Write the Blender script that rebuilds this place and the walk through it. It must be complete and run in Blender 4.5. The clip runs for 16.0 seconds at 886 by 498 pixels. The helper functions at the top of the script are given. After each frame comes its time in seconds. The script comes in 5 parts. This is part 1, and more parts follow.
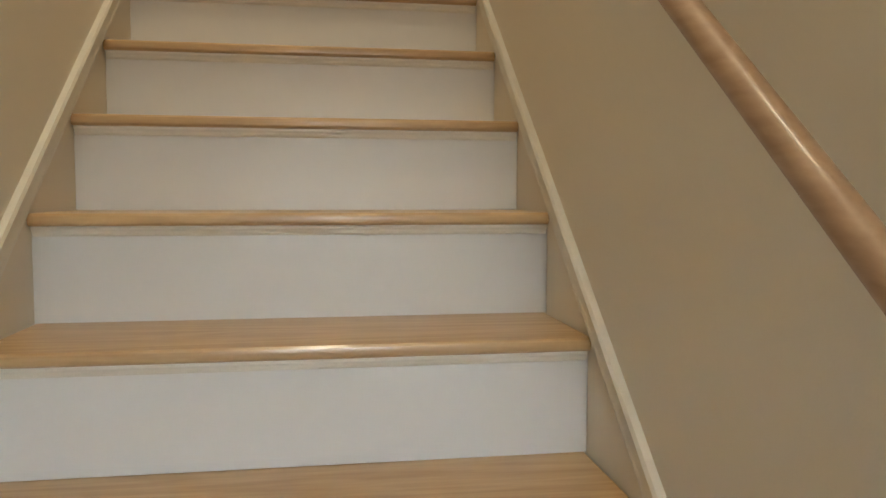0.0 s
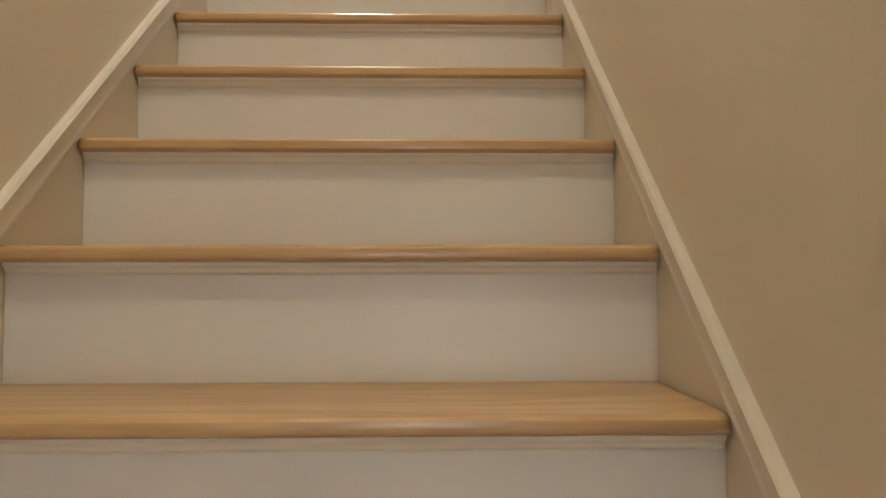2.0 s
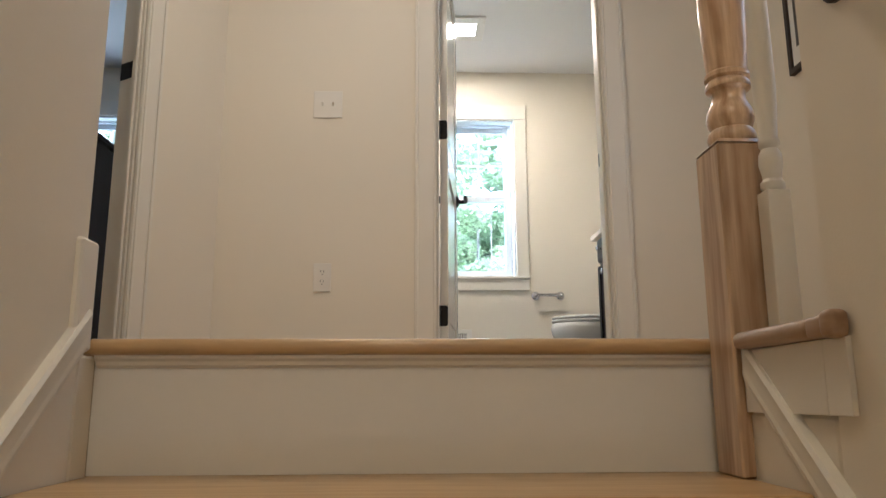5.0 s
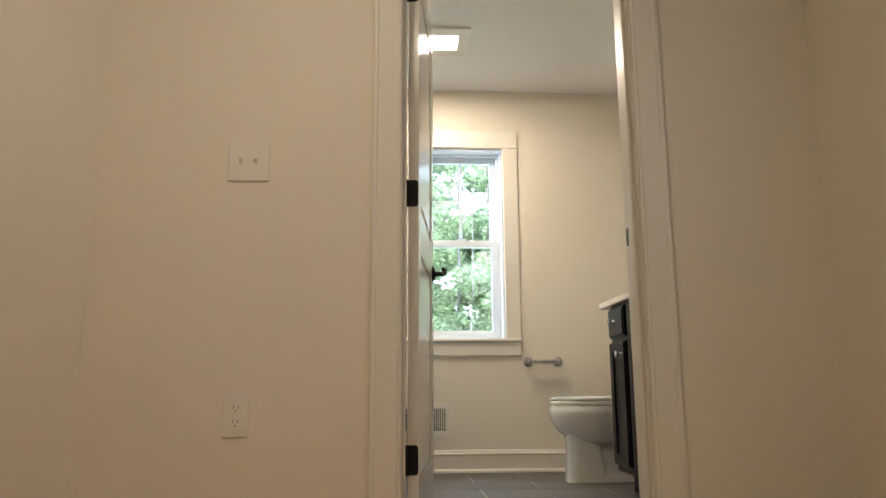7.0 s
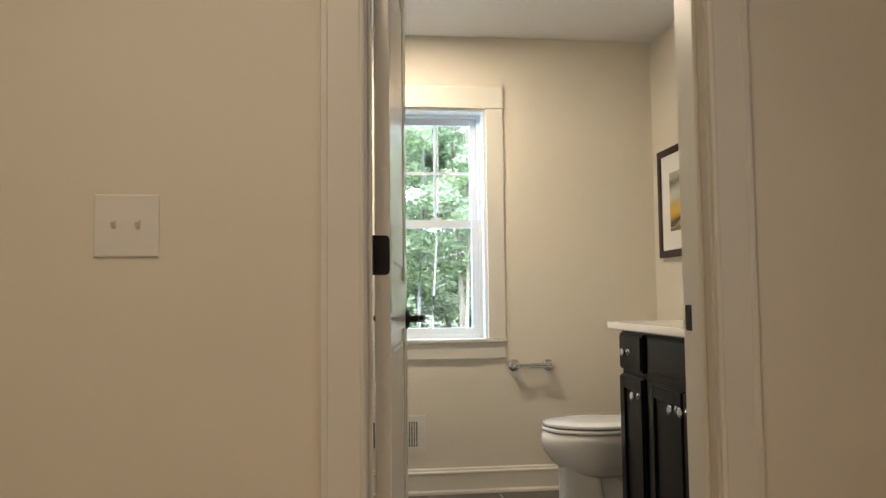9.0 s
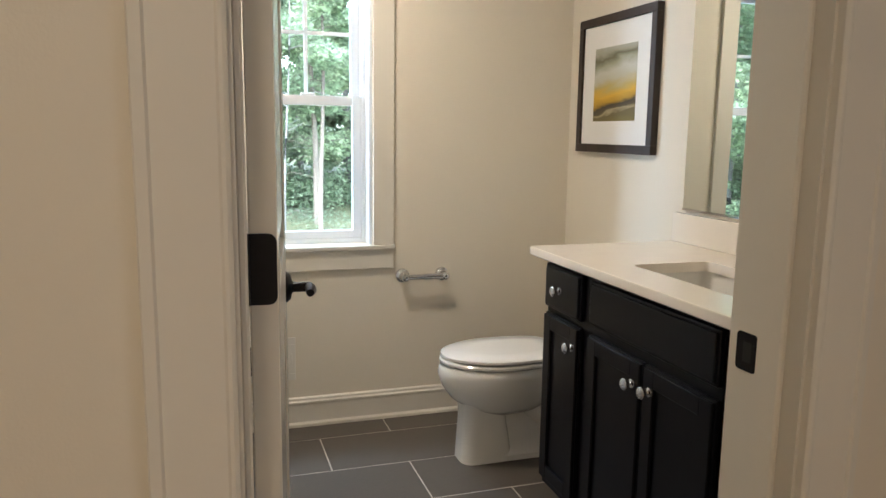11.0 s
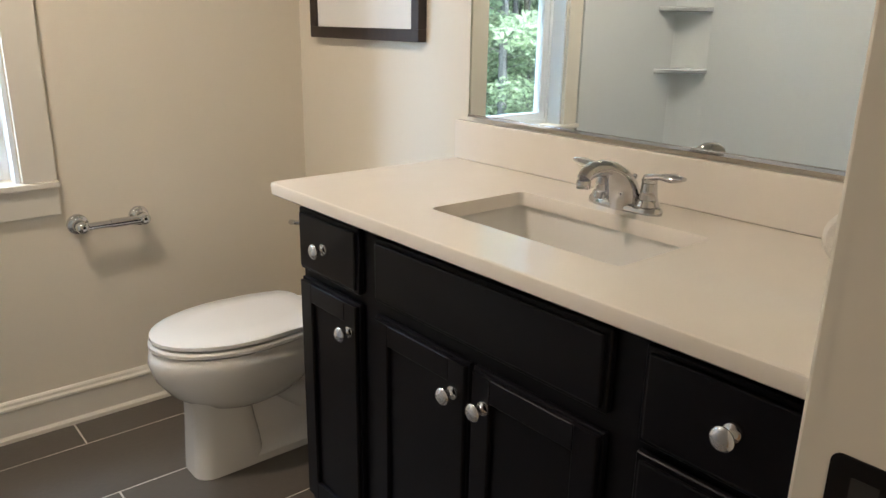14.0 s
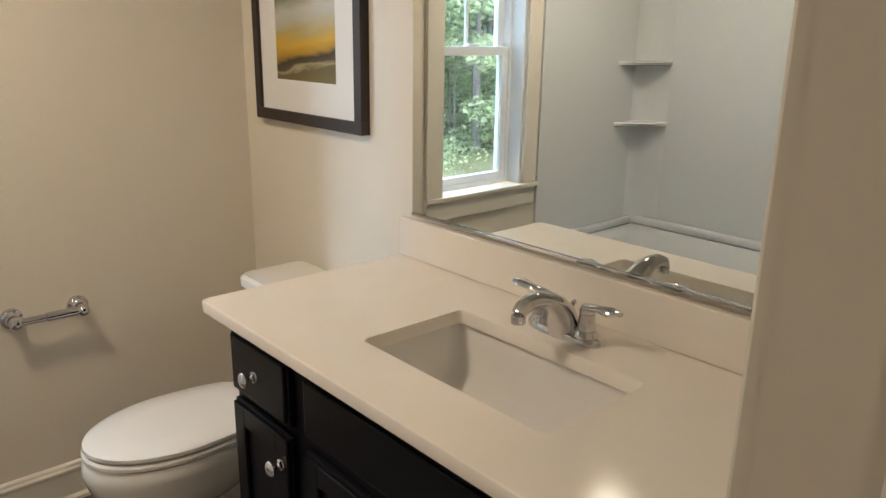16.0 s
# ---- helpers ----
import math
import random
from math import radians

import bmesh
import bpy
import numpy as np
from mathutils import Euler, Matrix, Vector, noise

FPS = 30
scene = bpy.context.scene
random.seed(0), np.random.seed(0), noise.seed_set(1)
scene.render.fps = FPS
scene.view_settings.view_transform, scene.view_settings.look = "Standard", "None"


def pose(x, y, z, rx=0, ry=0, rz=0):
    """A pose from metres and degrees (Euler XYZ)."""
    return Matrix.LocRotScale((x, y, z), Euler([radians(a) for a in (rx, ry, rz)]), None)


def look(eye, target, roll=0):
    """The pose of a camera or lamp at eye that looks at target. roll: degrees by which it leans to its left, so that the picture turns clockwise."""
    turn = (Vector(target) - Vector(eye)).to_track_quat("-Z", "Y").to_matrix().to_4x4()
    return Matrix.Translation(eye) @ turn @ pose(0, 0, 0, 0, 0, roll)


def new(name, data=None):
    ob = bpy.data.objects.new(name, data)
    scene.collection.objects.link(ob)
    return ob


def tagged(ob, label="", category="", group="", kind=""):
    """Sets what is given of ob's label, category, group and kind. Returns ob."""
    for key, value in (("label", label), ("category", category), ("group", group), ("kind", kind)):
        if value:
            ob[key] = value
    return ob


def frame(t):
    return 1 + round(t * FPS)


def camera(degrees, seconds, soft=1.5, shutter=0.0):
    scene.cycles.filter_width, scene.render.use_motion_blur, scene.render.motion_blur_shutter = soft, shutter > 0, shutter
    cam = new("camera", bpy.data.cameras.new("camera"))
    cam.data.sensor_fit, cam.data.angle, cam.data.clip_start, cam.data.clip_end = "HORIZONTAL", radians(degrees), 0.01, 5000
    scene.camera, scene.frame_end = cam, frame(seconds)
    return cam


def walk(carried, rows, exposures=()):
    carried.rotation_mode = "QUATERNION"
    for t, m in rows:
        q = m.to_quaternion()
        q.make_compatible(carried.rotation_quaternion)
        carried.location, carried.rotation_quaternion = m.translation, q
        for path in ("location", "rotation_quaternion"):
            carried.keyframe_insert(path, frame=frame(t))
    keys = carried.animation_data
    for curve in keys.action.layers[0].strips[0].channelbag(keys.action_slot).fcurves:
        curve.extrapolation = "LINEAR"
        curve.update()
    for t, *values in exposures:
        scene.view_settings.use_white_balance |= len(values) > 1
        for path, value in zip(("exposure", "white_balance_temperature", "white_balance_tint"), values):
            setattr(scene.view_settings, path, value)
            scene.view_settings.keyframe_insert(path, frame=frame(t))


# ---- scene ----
cam = camera(61.7, 16.0)
PATH = [
    (0, (0.048, -3.16, -1.493), (0.352, -1.189, -1.632), 0.1),
    (0.5, (0.099, -2.849, -1.497), (0.295, -0.86, -1.583), 0.0),
    (1, (0.121, -2.569, -1.373), (0.309, -0.58, -1.466), 0.4),
    (1.5, (0.127, -2.323, -1.222), (0.21, -0.325, -1.189), 0.1),
    (2, (0.128, -2.158, -0.996), (0.176, -0.16, -0.917), -0.1),
    (2.5, (0.098, -1.982, -0.818), (0.142, 0.006, -0.606), -0.1),
    (3, (0.056, -1.805, -0.652), (0.107, 0.171, -0.348), -0.3),
    (3.5, (0.068, -1.601, -0.495), (0.125, 0.369, -0.153), -0.2),
    (4, (0.033, -1.419, -0.355), (0.095, 0.545, 0.018), -0.1),
    (4.5, (0.032, -1.233, -0.208), (0.101, 0.728, 0.177), -0.3),
    (5, (0.008, -1.066, -0.084), (0.083, 0.893, 0.309), -0.2),
    (7.5, (0.087, -0.014, 0.604), (0.236, 1.946, 0.976), -0.5),
    (8, (0.067, 0.168, 0.73), (0.242, 2.132, 1.065), -0.6),
    (8.2, (0.071, 0.229, 0.778), (0.257, 2.195, 1.093), -0.6),
    (10.3, (0.098, 0.955, 1.294), (0.435, 2.912, 1.063), 0.3),
    (10.5, (0.104, 1.042, 1.288), (0.479, 2.989, 1.033), 0.6),
    (11, (0.068, 1.222, 1.289), (0.678, 3.101, 0.979), 0.8),
    (11.5, (0.127, 1.462, 1.29), (0.872, 3.278, 0.907), 0.5),
    (12, (0.143, 1.602, 1.305), (1.003, 3.358, 0.883), 0.6),
    (12.5, (0.189, 1.698, 1.293), (1.202, 3.364, 0.848), 0.8),
    (13, (0.27, 1.814, 1.284), (1.378, 3.406, 0.797), 0.8),
    (13.5, (0.316, 1.904, 1.278), (1.479, 3.442, 0.748), 0.9),
    (14, (0.347, 1.963, 1.273), (1.578, 3.426, 0.686), 1.0),
    (14.5, (0.362, 1.979, 1.326), (1.637, 3.397, 0.723), 1.0),
    (15, (0.37, 1.987, 1.372), (1.663, 3.393, 0.778), 1.2),
    (15.5, (0.433, 1.998, 1.438), (1.725, 3.406, 0.846), 1.1),
    (16, (0.486, 1.995, 1.484), (1.768, 3.427, 0.93), 0.9),
]
EXPOSURES = [(0, 1.05, 5700, 3), (1, 1.08, 5600, 3), (1.5, 1.1, 5550, 5), (2.5, 1.25, 5450, 10), (3, 1.18, 5500, 11), (4, 0.83, 5350, 10), (5, 0.6, 5400, 11), (8, 0.13, 6300, 10), (10.5, 0.05, 5900, 11), (12, 0.1, 5850, 12), (14.5, 0.13, 6000, 13), (16, -0.17, 6250, 14)]
walk(cam, [(t, look(eye, target, roll)) for t, eye, target, roll in PATH], EXPOSURES)

# ---- light and exposure ----
world = bpy.data.worlds.new("world")
scene.world = world
world.use_nodes = True
wn = world.node_tree.nodes
sky = wn.new("ShaderNodeTexSky")
sky.sky_type = "NISHITA"
sky.sun_disc = False
sky.sun_elevation, sky.sun_rotation = radians(52), radians(200)
sky.air_density, sky.dust_density = 1.0, 3.0
wn["Background"].inputs["Strength"].default_value = 0.15
haze = wn.new("ShaderNodeHueSaturation")
haze.inputs["Saturation"].default_value, haze.inputs["Value"].default_value = 0.6, 12.0
world.node_tree.links.new(sky.outputs["Color"], haze.inputs["Color"])
world.node_tree.links.new(haze.outputs["Color"], wn["Background"].inputs["Color"])


def sun_lamp():
    d = bpy.data.lights.new("sun", "SUN")
    d.energy, d.angle, d.color = 4.2, radians(3), (1.0, 0.96, 0.9)
    ob = new("sun", d)
    a, e = radians(200), radians(52)
    way = Vector((math.sin(a) * math.cos(e), math.cos(a) * math.cos(e), math.sin(e)))
    ob.rotation_euler = way.to_track_quat("Z", "Y").to_euler()


def area_lamp(name, place, target, sx, sy, watts, colour):
    d = bpy.data.lights.new(name, "AREA")
    d.shape, d.size, d.size_y, d.energy, d.color = "RECTANGLE", sx, sy, watts, colour
    ob = new(name, d)
    ob.matrix_world = look(place, target)
    return ob


sun_lamp()
area_lamp("bath_window_light", (-0.75, 5.85, 3.40), (1.0, 3.9, 1.1), 1.3, 0.8, 50, (0.70, 0.86, 1.0))
area_lamp("bath_window_side_sky", (-1.1, 5.45, 1.6), (1.7, 3.7, 1.3), 0.5, 1.3, 95, (0.64, 0.83, 1.0))
area_lamp("bath_window_sky", (0.5, 4.98, 2.62), (0.5, 4.25, 1.1), 0.55, 0.5, 56, (0.62, 0.83, 1.0))
area_lamp("bedroom_window_light", (-2.95, 4.56, 1.35), (-2.2, 1.0, 0.8), 0.9, 1.4, 40, (0.74, 0.86, 1.0))
# Unseen lamp at an assumed lower opening; it lights the risers from behind.
area_lamp("lower_riser_fill", (0.1, -6.1, -1.35), (0.0, -2.0, -1.9), 0.9, 0.85, 4.0, (1.0, 0.96, 0.88))
area_lamp("bath_ceiling_light", (0.335, 3.67, 2.408), (0.335, 3.67, 0), 0.165, 0.165, 20, (1.0, 0.82, 0.60))
# Added fill lamp inside the closed right wall, standing in for unseen daylight.
area_lamp("hall_side_fill", (1.40, 0.35, 1.25), (-1.0, 0.7, 0.9), 0.7, 1.5, 4.2, (0.68, 0.82, 1.0))
# Added lamps for the warm hall and stair light; ceiling fixtures there are unseen.
area_lamp("hall_ceiling_fill", (-0.25, 0.75, 2.34), (-0.25, 0.75, 0), 0.28, 0.28, 9.0, (1.0, 0.78, 0.51))
area_lamp("stair_ceiling_fill", (0.0, -2.5, 2.34), (0.0, -2.5, 0), 0.28, 0.28, 13.0, (1.0, 0.77, 0.46))

# ---- materials ----


def material(name, colour, rough=0.5, metal=0.0, vary=0.04, scale=6.0, fine=90.0, bump=0.0, spread=None, coat=0.0, rand=0.0, sheen=0.5):
    """A surface with slow stains and fine grain in colour, gloss and relief."""
    m = bpy.data.materials.new(name)
    m.use_nodes = True
    t = m.node_tree
    b = t.nodes["Principled BSDF"]
    b.inputs["Metallic"].default_value = metal
    b.inputs["Coat Weight"].default_value = coat
    b.inputs["Coat Roughness"].default_value = 0.12
    b.inputs["Specular IOR Level"].default_value = sheen
    co = t.nodes.new("ShaderNodeTexCoord")
    mp = t.nodes.new("ShaderNodeMapping")
    mp.inputs["Scale"].default_value = spread or (1, 1, 1)
    t.links.new(co.outputs["Object"], mp.inputs["Vector"])
    n1, n2 = t.nodes.new("ShaderNodeTexNoise"), t.nodes.new("ShaderNodeTexNoise")
    n1.inputs["Scale"].default_value, n2.inputs["Scale"].default_value = scale, fine
    n1.inputs["Detail"].default_value = 5
    n2.inputs["Detail"].default_value = 3
    t.links.new(mp.outputs["Vector"], n1.inputs["Vector"])
    t.links.new(mp.outputs["Vector"], n2.inputs["Vector"])
    add = t.nodes.new("ShaderNodeMath")
    add.operation = "MULTIPLY_ADD"
    add.inputs[1].default_value = 0.4
    t.links.new(n2.outputs["Fac"], add.inputs[0])
    t.links.new(n1.outputs["Fac"], add.inputs[2])
    ramp = t.nodes.new("ShaderNodeMapRange")
    ramp.inputs["From Min"].default_value, ramp.inputs["From Max"].default_value = 0.35, 1.05
    ramp.inputs["To Min"].default_value, ramp.inputs["To Max"].default_value = 1 - vary, 1 + vary
    t.links.new(add.outputs[0], ramp.inputs["Value"])
    out = ramp.outputs["Result"]
    if rand:
        info = t.nodes.new("ShaderNodeObjectInfo")
        r2 = t.nodes.new("ShaderNodeMapRange")
        r2.inputs["To Min"].default_value, r2.inputs["To Max"].default_value = 1 - rand, 1 + rand
        t.links.new(info.outputs["Random"], r2.inputs["Value"])
        mul = t.nodes.new("ShaderNodeMath")
        mul.operation = "MULTIPLY"
        t.links.new(out, mul.inputs[0])
        t.links.new(r2.outputs["Result"], mul.inputs[1])
        out = mul.outputs[0]
    mix = t.nodes.new("ShaderNodeVectorMath")
    mix.operation = "SCALE"
    mix.inputs[0].default_value = colour
    t.links.new(out, mix.inputs["Scale"])
    t.links.new(mix.outputs["Vector"], b.inputs["Base Color"])
    rr = t.nodes.new("ShaderNodeMapRange")
    rr.inputs["To Min"].default_value, rr.inputs["To Max"].default_value = rough * 0.85, min(1, rough * 1.15)
    t.links.new(n1.outputs["Fac"], rr.inputs["Value"])
    t.links.new(rr.outputs["Result"], b.inputs["Roughness"])
    if bump:
        bp = t.nodes.new("ShaderNodeBump")
        bp.inputs["Strength"].default_value, bp.inputs["Distance"].default_value = bump, 0.002
        t.links.new(n2.outputs["Fac"], bp.inputs["Height"])
        t.links.new(bp.outputs["Normal"], b.inputs["Normal"])
    return m


def wood(name, dark, light, rough, axis=0, rand=0.08, coat=0.3):
    """Varnished plain-sawn wood whose grain runs along one axis."""
    m = bpy.data.materials.new(name)
    m.use_nodes = True
    t = m.node_tree
    b = t.nodes["Principled BSDF"]
    b.inputs["Roughness"].default_value = rough
    b.inputs["Coat Weight"].default_value = coat
    b.inputs["Coat Roughness"].default_value = 0.15
    co, mp = t.nodes.new("ShaderNodeTexCoord"), t.nodes.new("ShaderNodeMapping")
    info = t.nodes.new("ShaderNodeObjectInfo")
    sc = [9.0, 9.0, 9.0]
    sc[axis] = 0.7
    mp.inputs["Scale"].default_value = sc
    t.links.new(co.outputs["Object"], mp.inputs["Vector"])
    off = t.nodes.new("ShaderNodeVectorMath")
    off.operation = "MULTIPLY"
    off.inputs[1].default_value = (17, 31, 23)
    t.links.new(info.outputs["Random"], off.inputs[0])
    t.links.new(off.outputs["Vector"], mp.inputs["Location"])
    n = t.nodes.new("ShaderNodeTexNoise")
    n.inputs["Scale"].default_value, n.inputs["Detail"].default_value, n.inputs["Distortion"].default_value = 1.6, 6, 0.6
    t.links.new(mp.outputs["Vector"], n.inputs["Vector"])
    w = t.nodes.new("ShaderNodeTexNoise")
    w.inputs["Scale"].default_value, w.inputs["Detail"].default_value = 14, 4
    t.links.new(mp.outputs["Vector"], w.inputs["Vector"])
    mul = t.nodes.new("ShaderNodeMath")
    mul.operation = "MULTIPLY_ADD"
    mul.inputs[1].default_value = 5.0
    mul.inputs[2].default_value = 0.0
    t.links.new(n.outputs["Fac"], mul.inputs[0])
    fr = t.nodes.new("ShaderNodeMath")
    fr.operation = "PINGPONG"
    fr.inputs[1].default_value = 0.5
    t.links.new(mul.outputs[0], fr.inputs[0])
    ad = t.nodes.new("ShaderNodeMath")
    ad.operation = "MULTIPLY_ADD"
    ad.inputs[1].default_value = 0.9
    t.links.new(w.outputs["Fac"], ad.inputs[0])
    t.links.new(fr.outputs[0], ad.inputs[2])
    ramp = t.nodes.new("ShaderNodeValToRGB")
    ramp.color_ramp.elements[0].color, ramp.color_ramp.elements[1].color = (*light, 1), (*dark, 1)
    ramp.color_ramp.elements[0].position, ramp.color_ramp.elements[1].position = 0.30, 1.30
    t.links.new(ad.outputs[0], ramp.inputs["Fac"])
    r2 = t.nodes.new("ShaderNodeMapRange")
    r2.inputs["To Min"].default_value, r2.inputs["To Max"].default_value = 1 - rand, 1 + rand
    t.links.new(info.outputs["Random"], r2.inputs["Value"])
    s = t.nodes.new("ShaderNodeVectorMath")
    s.operation = "SCALE"
    t.links.new(ramp.outputs["Color"], s.inputs[0])
    t.links.new(r2.outputs["Result"], s.inputs["Scale"])
    t.links.new(s.outputs["Vector"], b.inputs["Base Color"])
    bp = t.nodes.new("ShaderNodeBump")
    bp.inputs["Strength"].default_value, bp.inputs["Distance"].default_value = 0.15, 0.001
    t.links.new(w.outputs["Fac"], bp.inputs["Height"])
    t.links.new(bp.outputs["Normal"], b.inputs["Normal"])
    return m


WALL = material("wall_paint", (0.765, 0.705, 0.595), 0.55, vary=0.015, scale=2.0, fine=260, bump=0.12)
CEILING = material("ceiling_paint", (0.78, 0.77, 0.75), 0.8, vary=0.015, scale=2, fine=200, bump=0.15)
TRIM = material("white_gloss_trim", (0.75, 0.71, 0.63), 0.42, vary=0.008, scale=3, fine=60)
CREAM = material("cream_moulding_paint", (0.74, 0.70, 0.61), 0.35, vary=0.012, scale=3, fine=60, bump=0.05)
RISER = material("white_riser_paint", (0.70, 0.68, 0.655), 0.38, vary=0.02, scale=3, fine=60, bump=0.05)
DOOR = material("door_paint", (0.78, 0.74, 0.66), 0.22, vary=0.008, scale=3, fine=90)
# White of the window vinyl, with the blue of daylight put into the colour.
DAYLIT_WHITE = material("daylit_window_white", (0.77, 0.81, 0.85), 0.35, vary=0.01)
OAK = wood("varnished_oak", (0.45, 0.285, 0.13), (0.58, 0.395, 0.195), 0.34, 0)
OAK_Y = wood("varnished_oak_rail", (0.33, 0.20, 0.11), (0.44, 0.29, 0.17), 0.42, 1)
OAK_Z = wood("varnished_oak_post", (0.36, 0.22, 0.125), (0.68, 0.50, 0.33), 0.3, 2)
ESPRESSO = wood("dark_stained_wood", (0.018, 0.010, 0.007), (0.032, 0.019, 0.013), 0.5, 2, coat=0.04)
CABINET = material("black_cabinet_paint", (0.004, 0.0036, 0.0055), 0.36, vary=0.15, scale=5, fine=120, bump=0.05, sheen=0.22)
QUARTZ = material("white_cultured_marble", (0.86, 0.80, 0.72), 0.11, vary=0.02, scale=12, fine=300)
PORCELAIN = material("porcelain", (0.80, 0.78, 0.74), 0.08, vary=0.008, scale=3, coat=0.6)
ACRYLIC = material("tub_acrylic", (0.66, 0.69, 0.71), 0.22, vary=0.01, scale=3, coat=0.3)
CHROME = material("chrome", (0.62, 0.62, 0.63), 0.04, 1.0, vary=0.01)
BLACK = material("oil_rubbed_bronze", (0.012, 0.011, 0.012), 0.4, 0.6, vary=0.2, scale=20)
PLASTIC = material("white_plastic", (0.76, 0.73, 0.67), 0.35, vary=0.01)
# Near-black that paints the shade inside holes which are not cut.
RECESS_SHADE = material("recess_shade", (0.02, 0.02, 0.02), 0.7, vary=0.1)
TILE = material("grey_floor_tile", (0.095, 0.082, 0.068), 0.42, vary=0.13, scale=5, fine=70, bump=0.25, rand=0.06)
GROUT = material("light_grout", (0.62, 0.58, 0.52), 0.85, vary=0.06, scale=20, fine=200, bump=0.3)
CARPET = material("lower_floor", (0.35, 0.24, 0.14), 0.5, vary=0.1)
MAT_BOARD = material("mat_board", (0.80, 0.79, 0.76), 0.8, vary=0.01)
FABRIC = material("white_towel", (0.80, 0.77, 0.72), 0.95, vary=0.05, scale=30, fine=400, bump=0.8)
GRASS = material("grass", (0.11, 0.125, 0.07), 0.9, vary=0.45, scale=0.6, fine=7, bump=0.5)
BARK = material("bark", (0.20, 0.18, 0.155), 0.9, vary=0.3, scale=3, fine=20, bump=0.6)
PALE_BARK = material("pale_bark", (0.17, 0.172, 0.175), 0.85, vary=0.25, scale=3, fine=20, bump=0.5)


def leaf_material(name, colour):
    m = bpy.data.materials.new(name)
    m.use_nodes = True
    t = m.node_tree
    b = t.nodes["Principled BSDF"]
    b.inputs["Roughness"].default_value = 0.6
    geo, r = t.nodes.new("ShaderNodeNewGeometry"), t.nodes.new("ShaderNodeMapRange")
    r.inputs["To Min"].default_value, r.inputs["To Max"].default_value = 0.55, 1.5
    t.links.new(geo.outputs["Random Per Island"], r.inputs["Value"])
    s = t.nodes.new("ShaderNodeVectorMath")
    s.operation = "SCALE"
    s.inputs[0].default_value = colour
    t.links.new(r.outputs["Result"], s.inputs["Scale"])
    t.links.new(s.outputs["Vector"], b.inputs["Base Color"])
    tr = t.nodes.new("ShaderNodeBsdfTranslucent")
    t.links.new(s.outputs["Vector"], tr.inputs["Color"])
    mx = t.nodes.new("ShaderNodeMixShader")
    mx.inputs[0].default_value = 0.5
    t.links.new(b.outputs[0], mx.inputs[1])
    t.links.new(tr.outputs[0], mx.inputs[2])
    t.links.new(mx.outputs[0], t.nodes["Material Output"].inputs["Surface"])
    return m


LEAVES = [leaf_material("leaves_bright", (0.37, 0.47, 0.31)), leaf_material("leaves_mid", (0.30, 0.40, 0.27)), leaf_material("leaves_deep", (0.22, 0.32, 0.23))]


def glass_material():
    m = bpy.data.materials.new("window_glass")
    m.use_nodes = True
    t = m.node_tree
    t.nodes.remove(t.nodes["Principled BSDF"])
    tp, gl, mx, fr = (t.nodes.new("ShaderNodeBsdf" + k) for k in ("Transparent", "Glossy")), None, t.nodes.new("ShaderNodeMixShader"), t.nodes.new("ShaderNodeFresnel")
    tp, gl = tp
    gl.inputs["Roughness"].default_value = 0.01
    fr.inputs["IOR"].default_value = 1.3
    tp.inputs["Color"].default_value = (0.95, 0.97, 0.96, 1)
    t.links.new(fr.outputs[0], mx.inputs[0])
    t.links.new(tp.outputs[0], mx.inputs[1])
    t.links.new(gl.outputs[0], mx.inputs[2])
    t.links.new(mx.outputs[0], t.nodes["Material Output"].inputs["Surface"])
    return m


GLASS = glass_material()
MIRROR = material("mirror_silver", (0.82, 0.86, 0.84), 0.005, 1.0, vary=0.0)


def glow(name, colour, strength):
    m = bpy.data.materials.new(name)
    m.use_nodes = True
    b = m.node_tree.nodes["Principled BSDF"]
    b.inputs["Emission Color"].default_value, b.inputs["Emission Strength"].default_value = (*colour, 1), strength
    return m


LENS = glow("lit_lamp_lens", (1.0, 0.93, 0.82), 6.0)


def crystal():
    m = bpy.data.materials.new("cut_crystal")
    m.use_nodes = True
    b = m.node_tree.nodes["Principled BSDF"]
    b.inputs["Base Color"].default_value = (0.62, 0.64, 0.68, 1)
    b.inputs["Roughness"].default_value, b.inputs["Metallic"].default_value = 0.12, 0.75
    return m


CRYSTAL = crystal()


